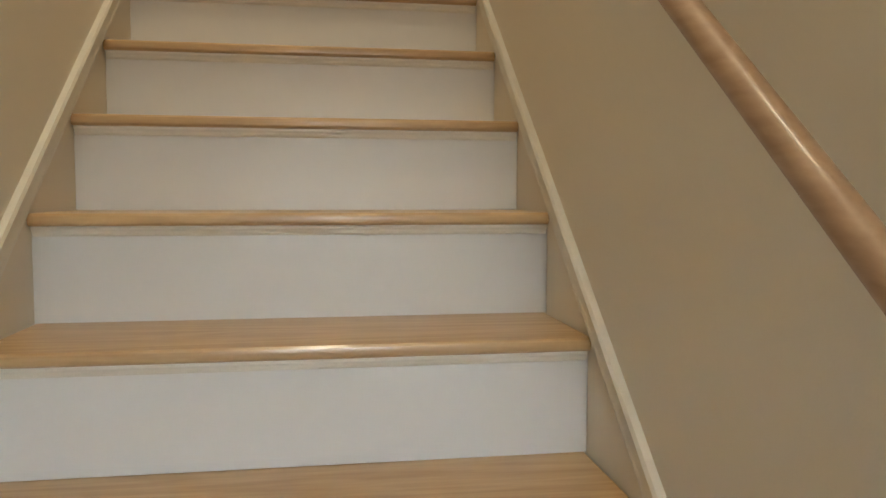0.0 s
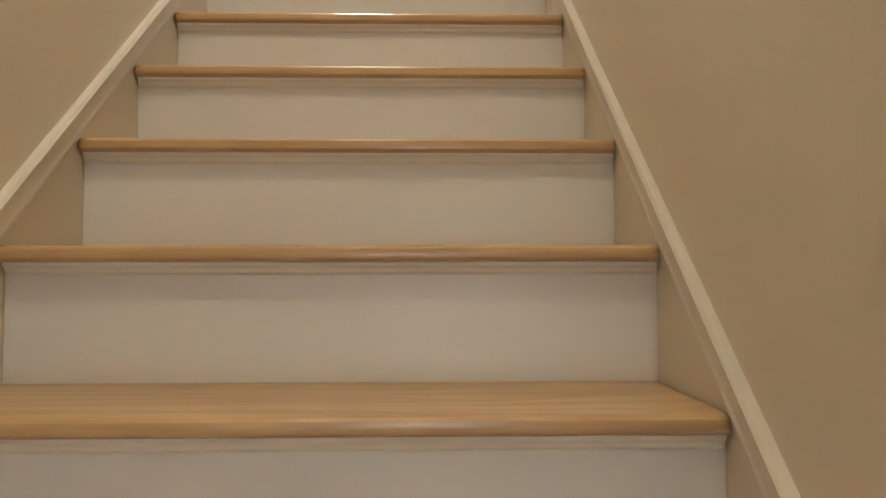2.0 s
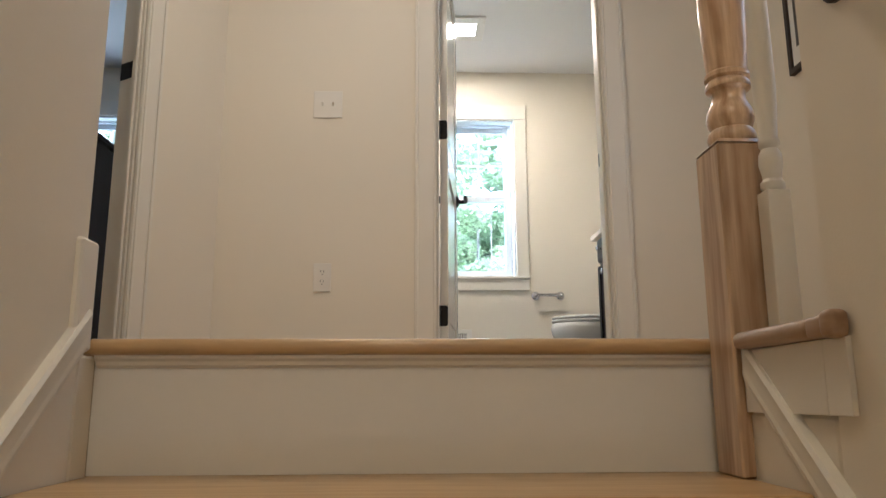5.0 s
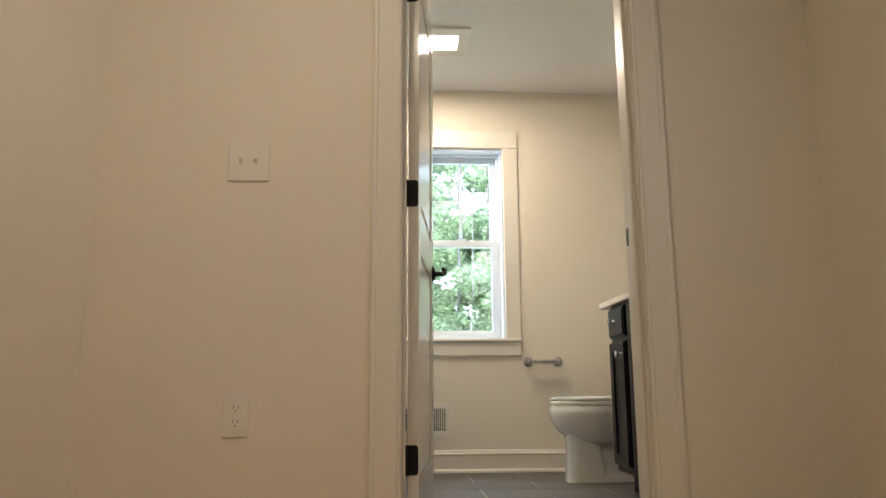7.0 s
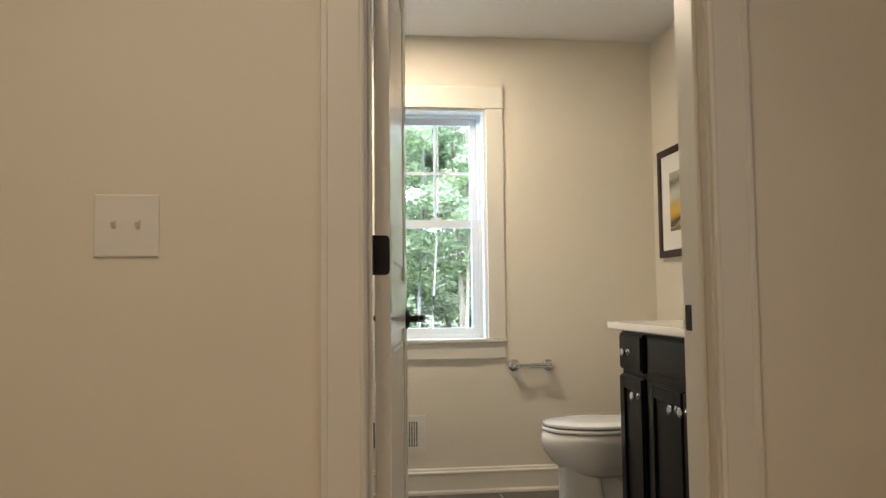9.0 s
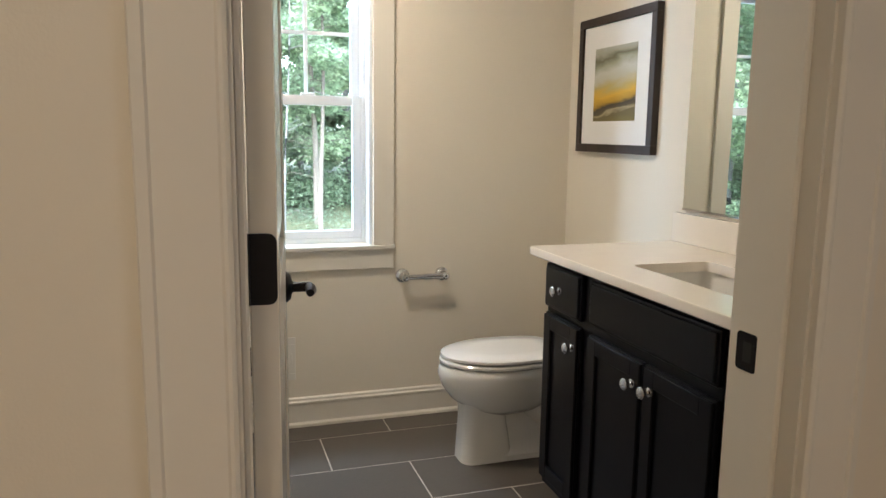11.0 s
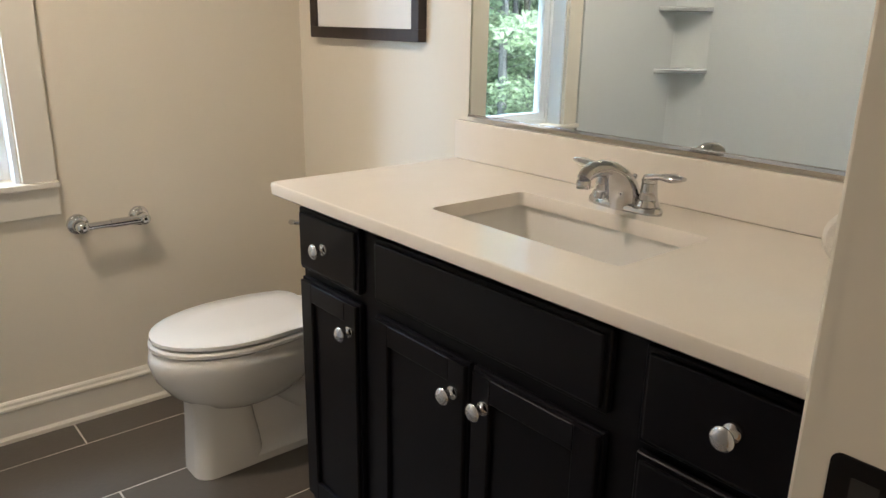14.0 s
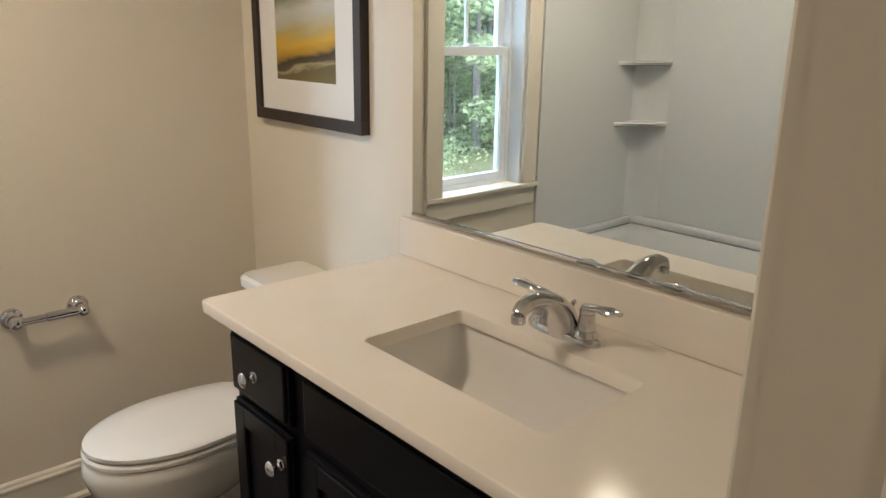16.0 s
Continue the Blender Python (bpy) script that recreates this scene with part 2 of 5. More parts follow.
def painting():
    """An abstract landscape in horizontal bands of grey, cream, ochre and olive."""
    m = bpy.data.materials.new("abstract_print")
    m.use_nodes = True
    t = m.node_tree
    b = t.nodes["Principled BSDF"]
    b.inputs["Roughness"].default_value = 0.5
    co, sep = t.nodes.new("ShaderNodeTexCoord"), t.nodes.new("ShaderNodeSeparateXYZ")
    mp = t.nodes.new("ShaderNodeMapping")
    mp.inputs["Scale"].default_value = (1, 2.2, 6)
    n = t.nodes.new("ShaderNodeTexNoise")
    n.inputs["Scale"].default_value, n.inputs["Detail"].default_value, n.inputs["Distortion"].default_value = 2.0, 4, 0.4
    t.links.new(co.outputs["Object"], mp.inputs["Vector"])
    t.links.new(mp.outputs["Vector"], n.inputs["Vector"])
    t.links.new(co.outputs["Object"], sep.inputs[0])
    r = t.nodes.new("ShaderNodeMapRange")
    r.inputs["From Min"].default_value, r.inputs["From Max"].default_value = -0.15, 0.15
    t.links.new(sep.outputs["Z"], r.inputs["Value"])
    a = t.nodes.new("ShaderNodeMath")
    a.operation = "MULTIPLY_ADD"
    a.inputs[1].default_value, a.inputs[2].default_value = 0.30, -0.15
    t.links.new(n.outputs["Fac"], a.inputs[0])
    tilt = t.nodes.new("ShaderNodeMath")
    tilt.operation = "MULTIPLY_ADD"
    tilt.inputs[1].default_value = 0.28
    t.links.new(sep.outputs["Y"], tilt.inputs[0])
    t.links.new(a.outputs[0], tilt.inputs[2])
    s = t.nodes.new("ShaderNodeMath")
    t.links.new(tilt.outputs[0], s.inputs[0])
    t.links.new(r.outputs["Result"], s.inputs[1])
    ramp = t.nodes.new("ShaderNodeValToRGB")
    e = ramp.color_ramp.elements
    stops = [(0.0, (0.19, 0.16, 0.05)), (0.11, (0.15, 0.12, 0.05)), (0.145, (0.40, 0.34, 0.20)), (0.17, (0.09, 0.07, 0.03)), (0.24, (0.045, 0.035, 0.02)), (0.30, (0.45, 0.27, 0.02)), (0.38, (0.66, 0.40, 0.03)), (0.47, (0.50, 0.40, 0.14)), (0.58, (0.52, 0.51, 0.42)), (0.68, (0.56, 0.56, 0.50)), (0.78, (0.34, 0.34, 0.24)), (0.85, (0.13, 0.13, 0.07)), (0.90, (0.33, 0.32, 0.24)), (1.0, (0.42, 0.42, 0.36))]
    e[0].position, e[0].color = stops[0][0], (*stops[0][1], 1)
    e[1].position, e[1].color = stops[-1][0], (*stops[-1][1], 1)
    for p, c in stops[1:-1]:
        k = e.new(p)
        k.color = (*c, 1)
    t.links.new(s.outputs[0], ramp.inputs["Fac"])
    t.links.new(ramp.outputs["Color"], b.inputs["Base Color"])
    return m


PAINTING = painting()

# ---- mesh tools ----


def box(bm, x0, x1, y0, y1, z0, z1, bevel=0.0, segments=1):
    """A box, its edges rounded when bevel is given."""
    vs = [bm.verts.new((x, y, z)) for x in (x0, x1) for y in (y0, y1) for z in (z0, z1)]
    faces = [bm.faces.new([vs[i] for i in f]) for f in ((0, 1, 3, 2), (4, 6, 7, 5), (0, 4, 5, 1), (2, 3, 7, 6), (0, 2, 6, 4), (1, 5, 7, 3))]
    if bevel:
        bmesh.ops.bevel(bm, geom=list({e for f in faces for e in f.edges}), offset=bevel, segments=segments, profile=0.5, affect="EDGES")


def prism(bm, outline, axis, a, b):
    """Extrudes a 2D outline along an axis from a to b. Outline in the two other axes, in x, y, z order."""
    def at(p, v):
        c = list(p)
        c.insert(axis, v)
        return c
    lo = [bm.verts.new(at(p, a)) for p in outline]
    hi = [bm.verts.new(at(p, b)) for p in outline]
    bm.faces.new(lo)
    bm.faces.new(hi[::-1])
    n = len(outline)
    for i in range(n):
        bm.faces.new((lo[i], hi[i], hi[(i + 1) % n], lo[(i + 1) % n]))


def turned(bm, profile, segments=24, centre=(0, 0), axis=2, start=0.0):
    """Turns (radius, height) pairs round an axis."""
    rings = []
    for r, h in profile:
        ring = []
        for i in range(segments):
            a = 2 * math.pi * i / segments
            c = [centre[0] + r * math.cos(a), centre[1] + r * math.sin(a)]
            c.insert(axis, start + h)
            ring.append(bm.verts.new(c))
        rings.append(ring)
    for a, b in zip(rings, rings[1:]):
        for i in range(segments):
            bm.faces.new((a[i], a[(i + 1) % segments], b[(i + 1) % segments], b[i]))
    bm.faces.new(rings[0][::-1])
    bm.faces.new(rings[-1])


def tube(bm, path, radii, segments=12, flat=1.0):
    """A tube along points, with a radius at each; flat squeezes it in the side direction."""
    rings = []
    pts = [Vector(p) for p in path]
    for i, p in enumerate(pts):
        way = (pts[min(i + 1, len(pts) - 1)] - pts[max(i - 1, 0)]).normalized()
        side = way.cross(Vector((0, 0, 1)))
        if side.length < 0.05:
            side = way.cross(Vector((1, 0, 0)))
        side.normalize()
        up = side.cross(way)
        r = radii[i] if hasattr(radii, "__len__") else radii
        rings.append([bm.verts.new(p + side * r * math.cos(a) + up * r * flat * math.sin(a)) for a in (2 * math.pi * k / segments for k in range(segments))])
    for a, b in zip(rings, rings[1:]):
        for i in range(segments):
            bm.faces.new((a[i], a[(i + 1) % segments], b[(i + 1) % segments], b[i]))
    bm.faces.new(rings[0][::-1])
    bm.faces.new(rings[-1])


def loft(bm, rings, close=True):
    """Skins rings of points with the same count."""
    vs = [[bm.verts.new(p) for p in ring] for ring in rings]
    n = len(vs[0])
    for a, b in zip(vs, vs[1:]):
        for i in range(n):
            bm.faces.new((a[i], a[(i + 1) % n], b[(i + 1) % n], b[i]))
    if close:
        bm.faces.new(vs[0][::-1])
        bm.faces.new(vs[-1])


def part(name, bm, mat, parent=None, label="", smooth=False):
    bmesh.ops.recalc_face_normals(bm, faces=bm.faces)
    me = bpy.data.meshes.new(name)
    bm.to_mesh(me)
    bm.free()
    me.materials.append(mat)
    if smooth:
        for p in me.polygons:
            p.use_smooth = True
        me.set_sharp_from_angle(angle=radians(38))
    ob = new(name, me)
    if parent is not None:
        ob.parent = parent
        ob.matrix_parent_inverse = parent.matrix_world.inverted()
    if label:
        ob["label"] = label
    return ob


def thing(name, x, y, z, label, category, group="", rz=0.0):
    ob = new(name)
    ob.empty_display_size = 0.1
    ob.matrix_basis = pose(x, y, z, 0, 0, rz)
    ob.matrix_world = ob.matrix_basis
    return tagged(ob, label, category, group)


def piece(name, mat, parent, label="", smooth=False, build=None, bevel=0.0, segments=2, boxes=()):
    bm = bmesh.new()
    for b in boxes:
        box(bm, *b, bevel, segments)
    if build:
        build(bm)
    return part(name, bm, mat, parent, label, smooth)


def structure(name, mat, boxes=(), bevel=0.0, build=None, label="", parent=None, smooth=False):
    ob = piece(name, mat, parent, label, smooth, build, bevel, 1, boxes)
    ob["kind"] = "structure"
    return ob


# ---- plan ----
RISE, GO, HALF = 0.19, 0.23, 0.45
STEPS = 14
LOW = -STEPS * RISE
TOP = 2.43
HALL_Y, BATH_Y, WINDOW_Y = 2.0, 2.142, 4.38
MIRROR_X, TUB_X = 1.705, -0.75
JAMB_L, JAMB_R, HEAD = 0.10, 0.84, 2.05
SIDE_X = 1.45

# ---- the large structure ----
structure("hall_floor_deck", CARPET, [(-2.2, -HALF - 0.121, -0.03, 0.03, -0.26, -0.02), (-2.2, 1.6, 0.03, BATH_Y - 0.02, -0.26, -0.02)])
structure("bath_floor_bed", GROUT, [(-0.87, 1.82, BATH_Y - 0.02, 4.5, -0.26, -0.004)])
structure("bedroom_floor", CARPET, [(-5.0, -2.0, -0.1, 4.5, -0.26, -0.005), (-2.0, -0.87, BATH_Y - 0.02, 4.5, -0.26, -0.005)])
structure("lower_floor", CARPET, [(-3.0, 3.0, -6.3, 0.5, LOW - 0.2, LOW)])
structure("ceiling", CEILING, [(-5.1, 1.95, -3.6, 4.54, TOP, TOP + 0.15)])
structure("lower_ceiling", CEILING, [(-3.0, 3.0, -6.3, -3.45, -0.26, -0.02)])
structure("wall_stair_left", WALL, [(-HALF - 0.12, -HALF, -3.45, -0.028, LOW, TOP), (-HALF - 0.12, -HALF, -0.028, 0.0295, LOW, -0.0245)], bevel=0.004)
structure("wall_stair_right", WALL, [(HALF + 0.004, HALF + 0.12, -3.45, -0.278, LOW, TOP), (HALF + 0.004, HALF + 0.12, -0.278, 0.03, LOW, -0.1045)], bevel=0.004)
structure("wall_stair_back", WALL, [(-HALF - 0.12, HALF + 0.12, -3.57, -3.45, -0.02, TOP)])
structure("wall_hall_back_left", WALL, [(-5.0, -HALF - 0.12, -0.148, -0.028, -0.26, TOP)])
structure("wall_hall_back_right", WALL, [(HALF + 0.12, SIDE_X + 0.12, -0.398, -0.278, -0.26, TOP)])
structure("wall_hall_right", WALL, [(SIDE_X, SIDE_X + 0.12, -0.278, HALL_Y, -0.26, TOP)])
structure("wall_bath_door", WALL, [(-0.87, JAMB_L - 0.02, HALL_Y, BATH_Y, -0.02, TOP), (JAMB_R + 0.02, 1.82, HALL_Y, BATH_Y, -0.02, TOP), (JAMB_L - 0.02, JAMB_R + 0.02, HALL_Y, BATH_Y, HEAD + 0.02, TOP)])
structure("wall_bath_mirror", WALL, [(MIRROR_X, MIRROR_X + 0.12, BATH_Y, 4.54, -0.02, TOP)])
structure("wall_bath_left", WALL, [(TUB_X - 0.12, TUB_X, BATH_Y, 4.54, -0.02, TOP)])
structure("wall_tub_end", WALL, [(TUB_X, 0.03, 2.74, 2.84, -0.02, TOP)])
WX0, WX1, WZ0, WZ1 = 0.245, 0.765, 0.80, 2.03
structure("wall_window", WALL, [(TUB_X - 0.12, WX0, WINDOW_Y, 4.54, -0.02, TOP), (WX1, MIRROR_X + 0.12, WINDOW_Y, 4.54, -0.02, TOP), (WX0, WX1, WINDOW_Y, 4.54, -0.02, WZ0), (WX0, WX1, WINDOW_Y, 4.54, WZ1, TOP)])
BX0, BX1 = -2.92, -2.12
structure("wall_bedroom_window", WALL, [(-5.1, BX0, WINDOW_Y, 4.54, -0.26, TOP), (BX1, TUB_X - 0.12, WINDOW_Y, 4.54, -0.26, TOP), (BX0, BX1, WINDOW_Y, 4.54, -0.26, WZ0), (BX0, BX1, WINDOW_Y, 4.54, WZ1, TOP)])
structure("wall_bedroom_left", WALL, [(-5.12, -5.0, -0.1, 4.54, -0.26, TOP)])
structure("wall_lower_left", WALL, [(-3.12, -3.0, -6.3, 0.5, LOW, -0.02)])
structure("wall_lower_right", WALL, [(3.0, 3.12, -6.3, 0.5, LOW, -0.02)])
structure("wall_lower_front", WALL, [(-3.0, -HALF - 0.12, -3.45, -3.33, LOW, -0.26), (HALF + 0.12, 3.0, -3.45, -3.33, LOW, -0.26)])
# Unseen, assumed wall; its opening is sized to limit the light on the risers.
structure("wall_lower_light_opening", WALL, [(-3.0, -0.7, -6.42, -6.3, LOW, -0.02), (0.9, 3.0, -6.42, -6.3, LOW, -0.02), (-0.7, 0.9, -6.42, -6.3, LOW, -1.80), (-0.7, 0.9, -6.42, -6.3, -0.95, -0.02), (-0.7, -0.35, -6.42, -6.3, -1.80, -0.95), (0.55, 0.9, -6.42, -6.3, -1.80, -0.95)])
structure("wall_under_stairs", WALL, [(-HALF, HALF, 0.03, 0.15, LOW, -0.26)])

# The bedroom's door stands in a wall turned by 32 degrees.
diag = thing("bedroom_doorway", -0.826, HALL_Y, 0, "white cased bedroom doorway in a slanting hall wall", "doorway", rz=-32)
diag["kind"] = "structure"
D0, D1, DE = 0.427, 1.212, 2.36


def slant(name, mat, boxes, bevel=0.0, label=""):
    bm = bmesh.new()
    for x0, x1, s0, s1, z0, z1 in boxes:
        box(bm, x0, x1, -s1, -s0, z0, z1, bevel)
    bm.transform(diag.matrix_world)
    return part(name, bm, mat, diag, label)


slant("wall", WALL, [(-0.115, 0, 0, D0 - 0.02, -0.02, TOP), (-0.115, 0, D1 + 0.02, DE, -0.02, TOP), (-0.115, 0, D0 - 0.02, D1 + 0.02, HEAD + 0.02, TOP)])
slant("jamb", TRIM, [(-0.115, 0, D0 - 0.02, D0, 0, HEAD + 0.02), (-0.115, 0, D1, D1 + 0.02, 0, HEAD + 0.02), (-0.115, 0, D0, D1, HEAD, HEAD + 0.02)])
slant("door_stop", TRIM, [(-0.036, -0.012, D0, D0 + 0.010, 0, HEAD), (-0.036, -0.012, D1 - 0.012, D1, 0, HEAD)], 0.003)
slant("casing", TRIM, [(0, 0.016, D0 - 0.090, D0 - 0.005, 0, HEAD + 0.005), (0, 0.016, D1 + 0.005, D1 + 0.107, 0, HEAD + 0.005), (0, 0.016, D0 - 0.107, D1 + 0.107, HEAD + 0.005, HEAD + 0.11)], 0.003)
slant("casing_bead", TRIM, [(0.0165, 0.024, D0 - 0.090, D0 - 0.077, 0, HEAD), (0.0165, 0.022, D0 - 0.028, D0 - 0.018, 0, HEAD), (0.0165, 0.021, D0 - 0.014, D0 - 0.006, 0, HEAD)], 0.002)
for z in (1.135, 1.80):
    slant("hinge", BLACK, [(-0.112, -0.045, D0 + 0.0005, D0 + 0.003, z, z + 0.07)], 0.001, "black door hinge")


def baseboard(name, runs, parent=None):
    """Boards 0.13 high with a rounded cap and a shoe, along straight runs (x0, y0, x1, y1), the room to the left of the way."""
    bm = bmesh.new()
    prof = [(0, 0), (0.022, 0), (0.022, 0.012), (0.014, 0.022), (0.014, 0.100), (0.017, 0.104), (0.017, 0.112), (0.011, 0.118), (0.010, 0.126), (0.005, 0.131), (0, 0.132)]
    for x0, y0, x1, y1 in runs:
        a, b = Vector((x0, y0, 0)), Vector((x1, y1, 0))
        side = Vector((0, 0, 1)).cross((b - a).normalized())
        loft(bm, [[p + side * u + Vector((0, 0, v)) for u, v in prof] for p in (a, b)])
    ob = part(name, bm, TRIM)
    ob["kind"] = "structure"
    return ob


baseboard("baseboard_hall", [(JAMB_L - 0.10, HALL_Y, -0.826, HALL_Y), (SIDE_X, HALL_Y, JAMB_R + 0.10, HALL_Y), (SIDE_X, -0.278, SIDE_X, HALL_Y), (-0.826, HALL_Y, -0.826 - 0.530 * 0.365, HALL_Y - 0.848 * 0.365)])
baseboard("baseboard_bath", [(MIRROR_X, WINDOW_Y, 0.09, WINDOW_Y), (MIRROR_X, 3.43, MIRROR_X, WINDOW_Y)])
structure("baseboard_stair_head", TRIM, [(-HALF - 0.03, -HALF + 0.010, -0.066, -0.014, -0.02, 0.133)], bevel=0.004)

# ---- stairs ----
stairs = thing("staircase", 0, -1.5, LOW, "straight enclosed staircase with varnished oak treads and white risers", "stairs")
stairs["kind"] = "structure"


def tread_mesh(w0, w1, depth):
    bm = bmesh.new()
    t = 0.023
    out = [(depth, -t), (depth, 0), (0.012, 0), (0.005, -0.0015), (0.0012, -0.005), (0, -0.0115), (0.0012, -0.018), (0.005, -0.0215), (0.010, -t)]
    prism(bm, out, 0, w0, w1)
    return bm


for k in range(1, STEPS):
    y, z = -k * GO, -k * RISE
    ob = part("tread", tread_mesh(-HALF + 0.003, HALF - 0.001, GO + 0.03), OAK, None)
    ob.location = (0, y, z)
    ob.parent = stairs
    ob.matrix_parent_inverse = stairs.matrix_world.inverted()
    for p in ob.data.polygons:
        p.use_smooth = True
    ob.data.set_sharp_from_angle(angle=radians(30))
for k in range(0, STEPS):
    y, z = -k * GO, -k * RISE
    zb = z - RISE + 0.0005
    piece("riser", RISER, stairs, boxes=[(-HALF + 0.0005, HALF + 0.0035, y + 0.026, y + 0.038, zb, z - 0.0235)])

    def cove(bm, y=y, z=z):
        prism(bm, [(y + 0.0255, z - 0.0235), (y + 0.011, z - 0.0235), (y + 0.012, z - 0.028), (y + 0.017, z - 0.032), (y + 0.0195, z - 0.037), (y + 0.0235, z - 0.039), (y + 0.0255, z - 0.041)], 0, -HALF + 0.004, HALF - 0.001)
    piece("cove_moulding", TRIM, stairs, build=cove)


def stair_cap(name, x0, x1, ya, yb, sign):
    """The moulded strip that follows the pitch of the stairs."""
    k = RISE / GO

    def build(bm):
        prof = [(0, 0.0), (0.010, 0.002), (0.012, 0.012), (0.011, 0.020), (0.011, 0.030), (0.011, 0.036), (0.011, 0.046), (0.015, 0.052), (0.011, 0.058), (0, 0.060)]
        rings = []
        for y in (ya, yb):
            rings.append([(x0 + sign * u, y, k * y + v + 0.004) for u, v in prof])
        loft(bm, rings)
    structure(name, CREAM, build=build)


stair_cap("stair_skirt_cap_left", -HALF, 0, -3.2, -0.03, 1)
stair_cap("stair_skirt_cap_right", HALF + 0.004, 0, -3.2, -0.085, -1)


def nosing(bm):
    bm2 = tread_mesh(-HALF + 0.001, HALF - 0.0095, 0.085)
    me = bpy.data.meshes.new("tmp")
    bm2.to_mesh(me)
    bm2.free()
    bm.from_mesh(me)
    bpy.data.meshes.remove(me)


piece("landing_nosing", OAK, stairs, "rounded oak landing nosing", build=nosing, smooth=True)


def return_cap(bm):
    box(bm, HALF - 0.018, HALF + 0.118, -0.274, -0.079, -0.023, 0.0, 0.010, 3)
    box(bm, HALF - 0.018, HALF + 0.0035, -0.312, -0.270, -0.023, 0.0, 0.006, 3)
    box(bm, HALF - 0.021, HALF + 0.0035, -0.326, -0.302, -0.025, 0.005, 0.008, 3)


piece("return_nosing", OAK_Y, stairs, "oak return nosing over the open side", build=return_cap, smooth=True)
piece("fascia", TRIM, stairs, boxes=[(HALF - 0.003, HALF + 0.118, -0.277, -0.079, -0.104, -0.0235), (HALF - 0.003, HALF + 0.0035, -0.322, -0.2772, -0.104, -0.0235)], bevel=0.0008)

# ---- newel, baluster, rails ----
newel = thing("newel_post", 0.486, -0.035, -0.19, "turned light oak newel post at the head of the stairs", "newel post")


def newel_base(bm):
    box(bm, 0.436, 0.518, -0.077, 0.005, -0.1895, 0.272, 0.003)
    a, b = 0.041, 0.034
    loft(bm, [[(0.477 + sx * r, -0.036 + sy * r, z) for sx, sy in ((-1, -1), (1, -1), (1, 1), (-1, 1))] for r, z in ((a, 0.2725), (b, 0.280))])


piece("base", OAK_Z, newel, build=newel_base)


def newel_shaft(bm):
    turned(bm, [(0.031, 0.279), (0.034, 0.284), (0.035, 0.291), (0.033, 0.299), (0.029, 0.303), (0.031, 0.308), (0.0345, 0.319), (0.033, 0.331), (0.027, 0.343), (0.0235, 0.353), (0.025, 0.362), (0.032, 0.367), (0.033, 0.372), (0.031, 0.377), (0.029, 0.380), (0.033, 0.384), (0.033, 0.390), (0.029, 0.394), (0.032, 0.43), (0.035, 0.50), (0.035, 0.60), (0.030, 0.72), (0.026, 0.80), (0.030, 0.805), (0.030, 0.815), (0.026, 0.82)], 32, (0.477, -0.036))


piece("shaft", OAK_Z, newel, build=newel_shaft, smooth=True)
piece("head", OAK_Z, newel, boxes=[(0.446, 0.526, -0.075, 0.005, 0.82, 1.02)], bevel=0.005)
piece("cap", OAK_Z, newel, build=lambda bm: turned(bm, [(0.03, 0), (0.05, 0.006), (0.05, 0.016), (0.035, 0.024), (0.022, 0.034), (0.036, 0.052), (0.040, 0.070), (0.034, 0.090), (0.018, 0.104), (0.004, 0.108)], 28, (0.477, -0.036), 2, 1.02), smooth=True)

bal = thing("baluster", 0.496, -0.107, 0, "white turned wooden baluster standing on the oak nosing", "baluster")
piece("base", TRIM, bal, boxes=[(0.480, 0.512, -0.123, -0.091, 0.0005, 0.19)], bevel=0.002)
piece("shaft", TRIM, bal, build=lambda bm: turned(bm, [(0.013, 0.19), (0.016, 0.195), (0.016, 0.202), (0.012, 0.207), (0.013, 0.215), (0.016, 0.228), (0.015, 0.242), (0.011, 0.250), (0.014, 0.256), (0.014, 0.262), (0.012, 0.266), (0.016, 0.34), (0.0155, 0.42), (0.013, 0.6), (0.010, 0.87)], 20, (0.496, -0.107)), smooth=True)
grail = thing("guard_rail", 0.486, -0.2, 0.87, "short oak guard rail between newel and wall", "handrail")
piece("rail", OAK_Y, grail, boxes=[(0.456, 0.516, -0.279, -0.0755, 0.871, 0.925)], bevel=0.014, segments=3)

k = RISE / GO
RX = HALF - 0.062
hand = thing("handrail", RX, -1.7, -0.6, "round oak handrail on black brackets along the stair wall", "handrail")
piece("rail", OAK_Y, hand, build=lambda bm: tube(bm, [(RX, -3.1, -3.1 * k + 0.735), (RX, -3.07, -3.07 * k + 0.735), (RX, -0.36, -0.36 * k + 0.735), (RX, -0.30, -0.30 * k + 0.735)], [0.013, 0.0155, 0.0155, 0.013], 20, 1.0), smooth=True)
for y in (-2.9, -1.7, -0.37):
    z = y * k + 0.735

    def bracket(bm, y=y, z=z):
        turned(bm, [(0.030, 0), (0.030, 0.004), (0.022, 0.010), (0.010, 0.013)], 20, (y, z - 0.075), 0, 0)
        for v in bm.verts:
            v.co.x = HALF + 0.0035 - v.co.x
        tube(bm, [(HALF - 0.005, y, z - 0.075), (HALF - 0.04, y, z - 0.075), (RX + 0.004, y, z - 0.062), (RX, y, z - 0.030)], 0.008, 10)
    piece("bracket", BLACK, hand, "black rail bracket", build=bracket, smooth=True)

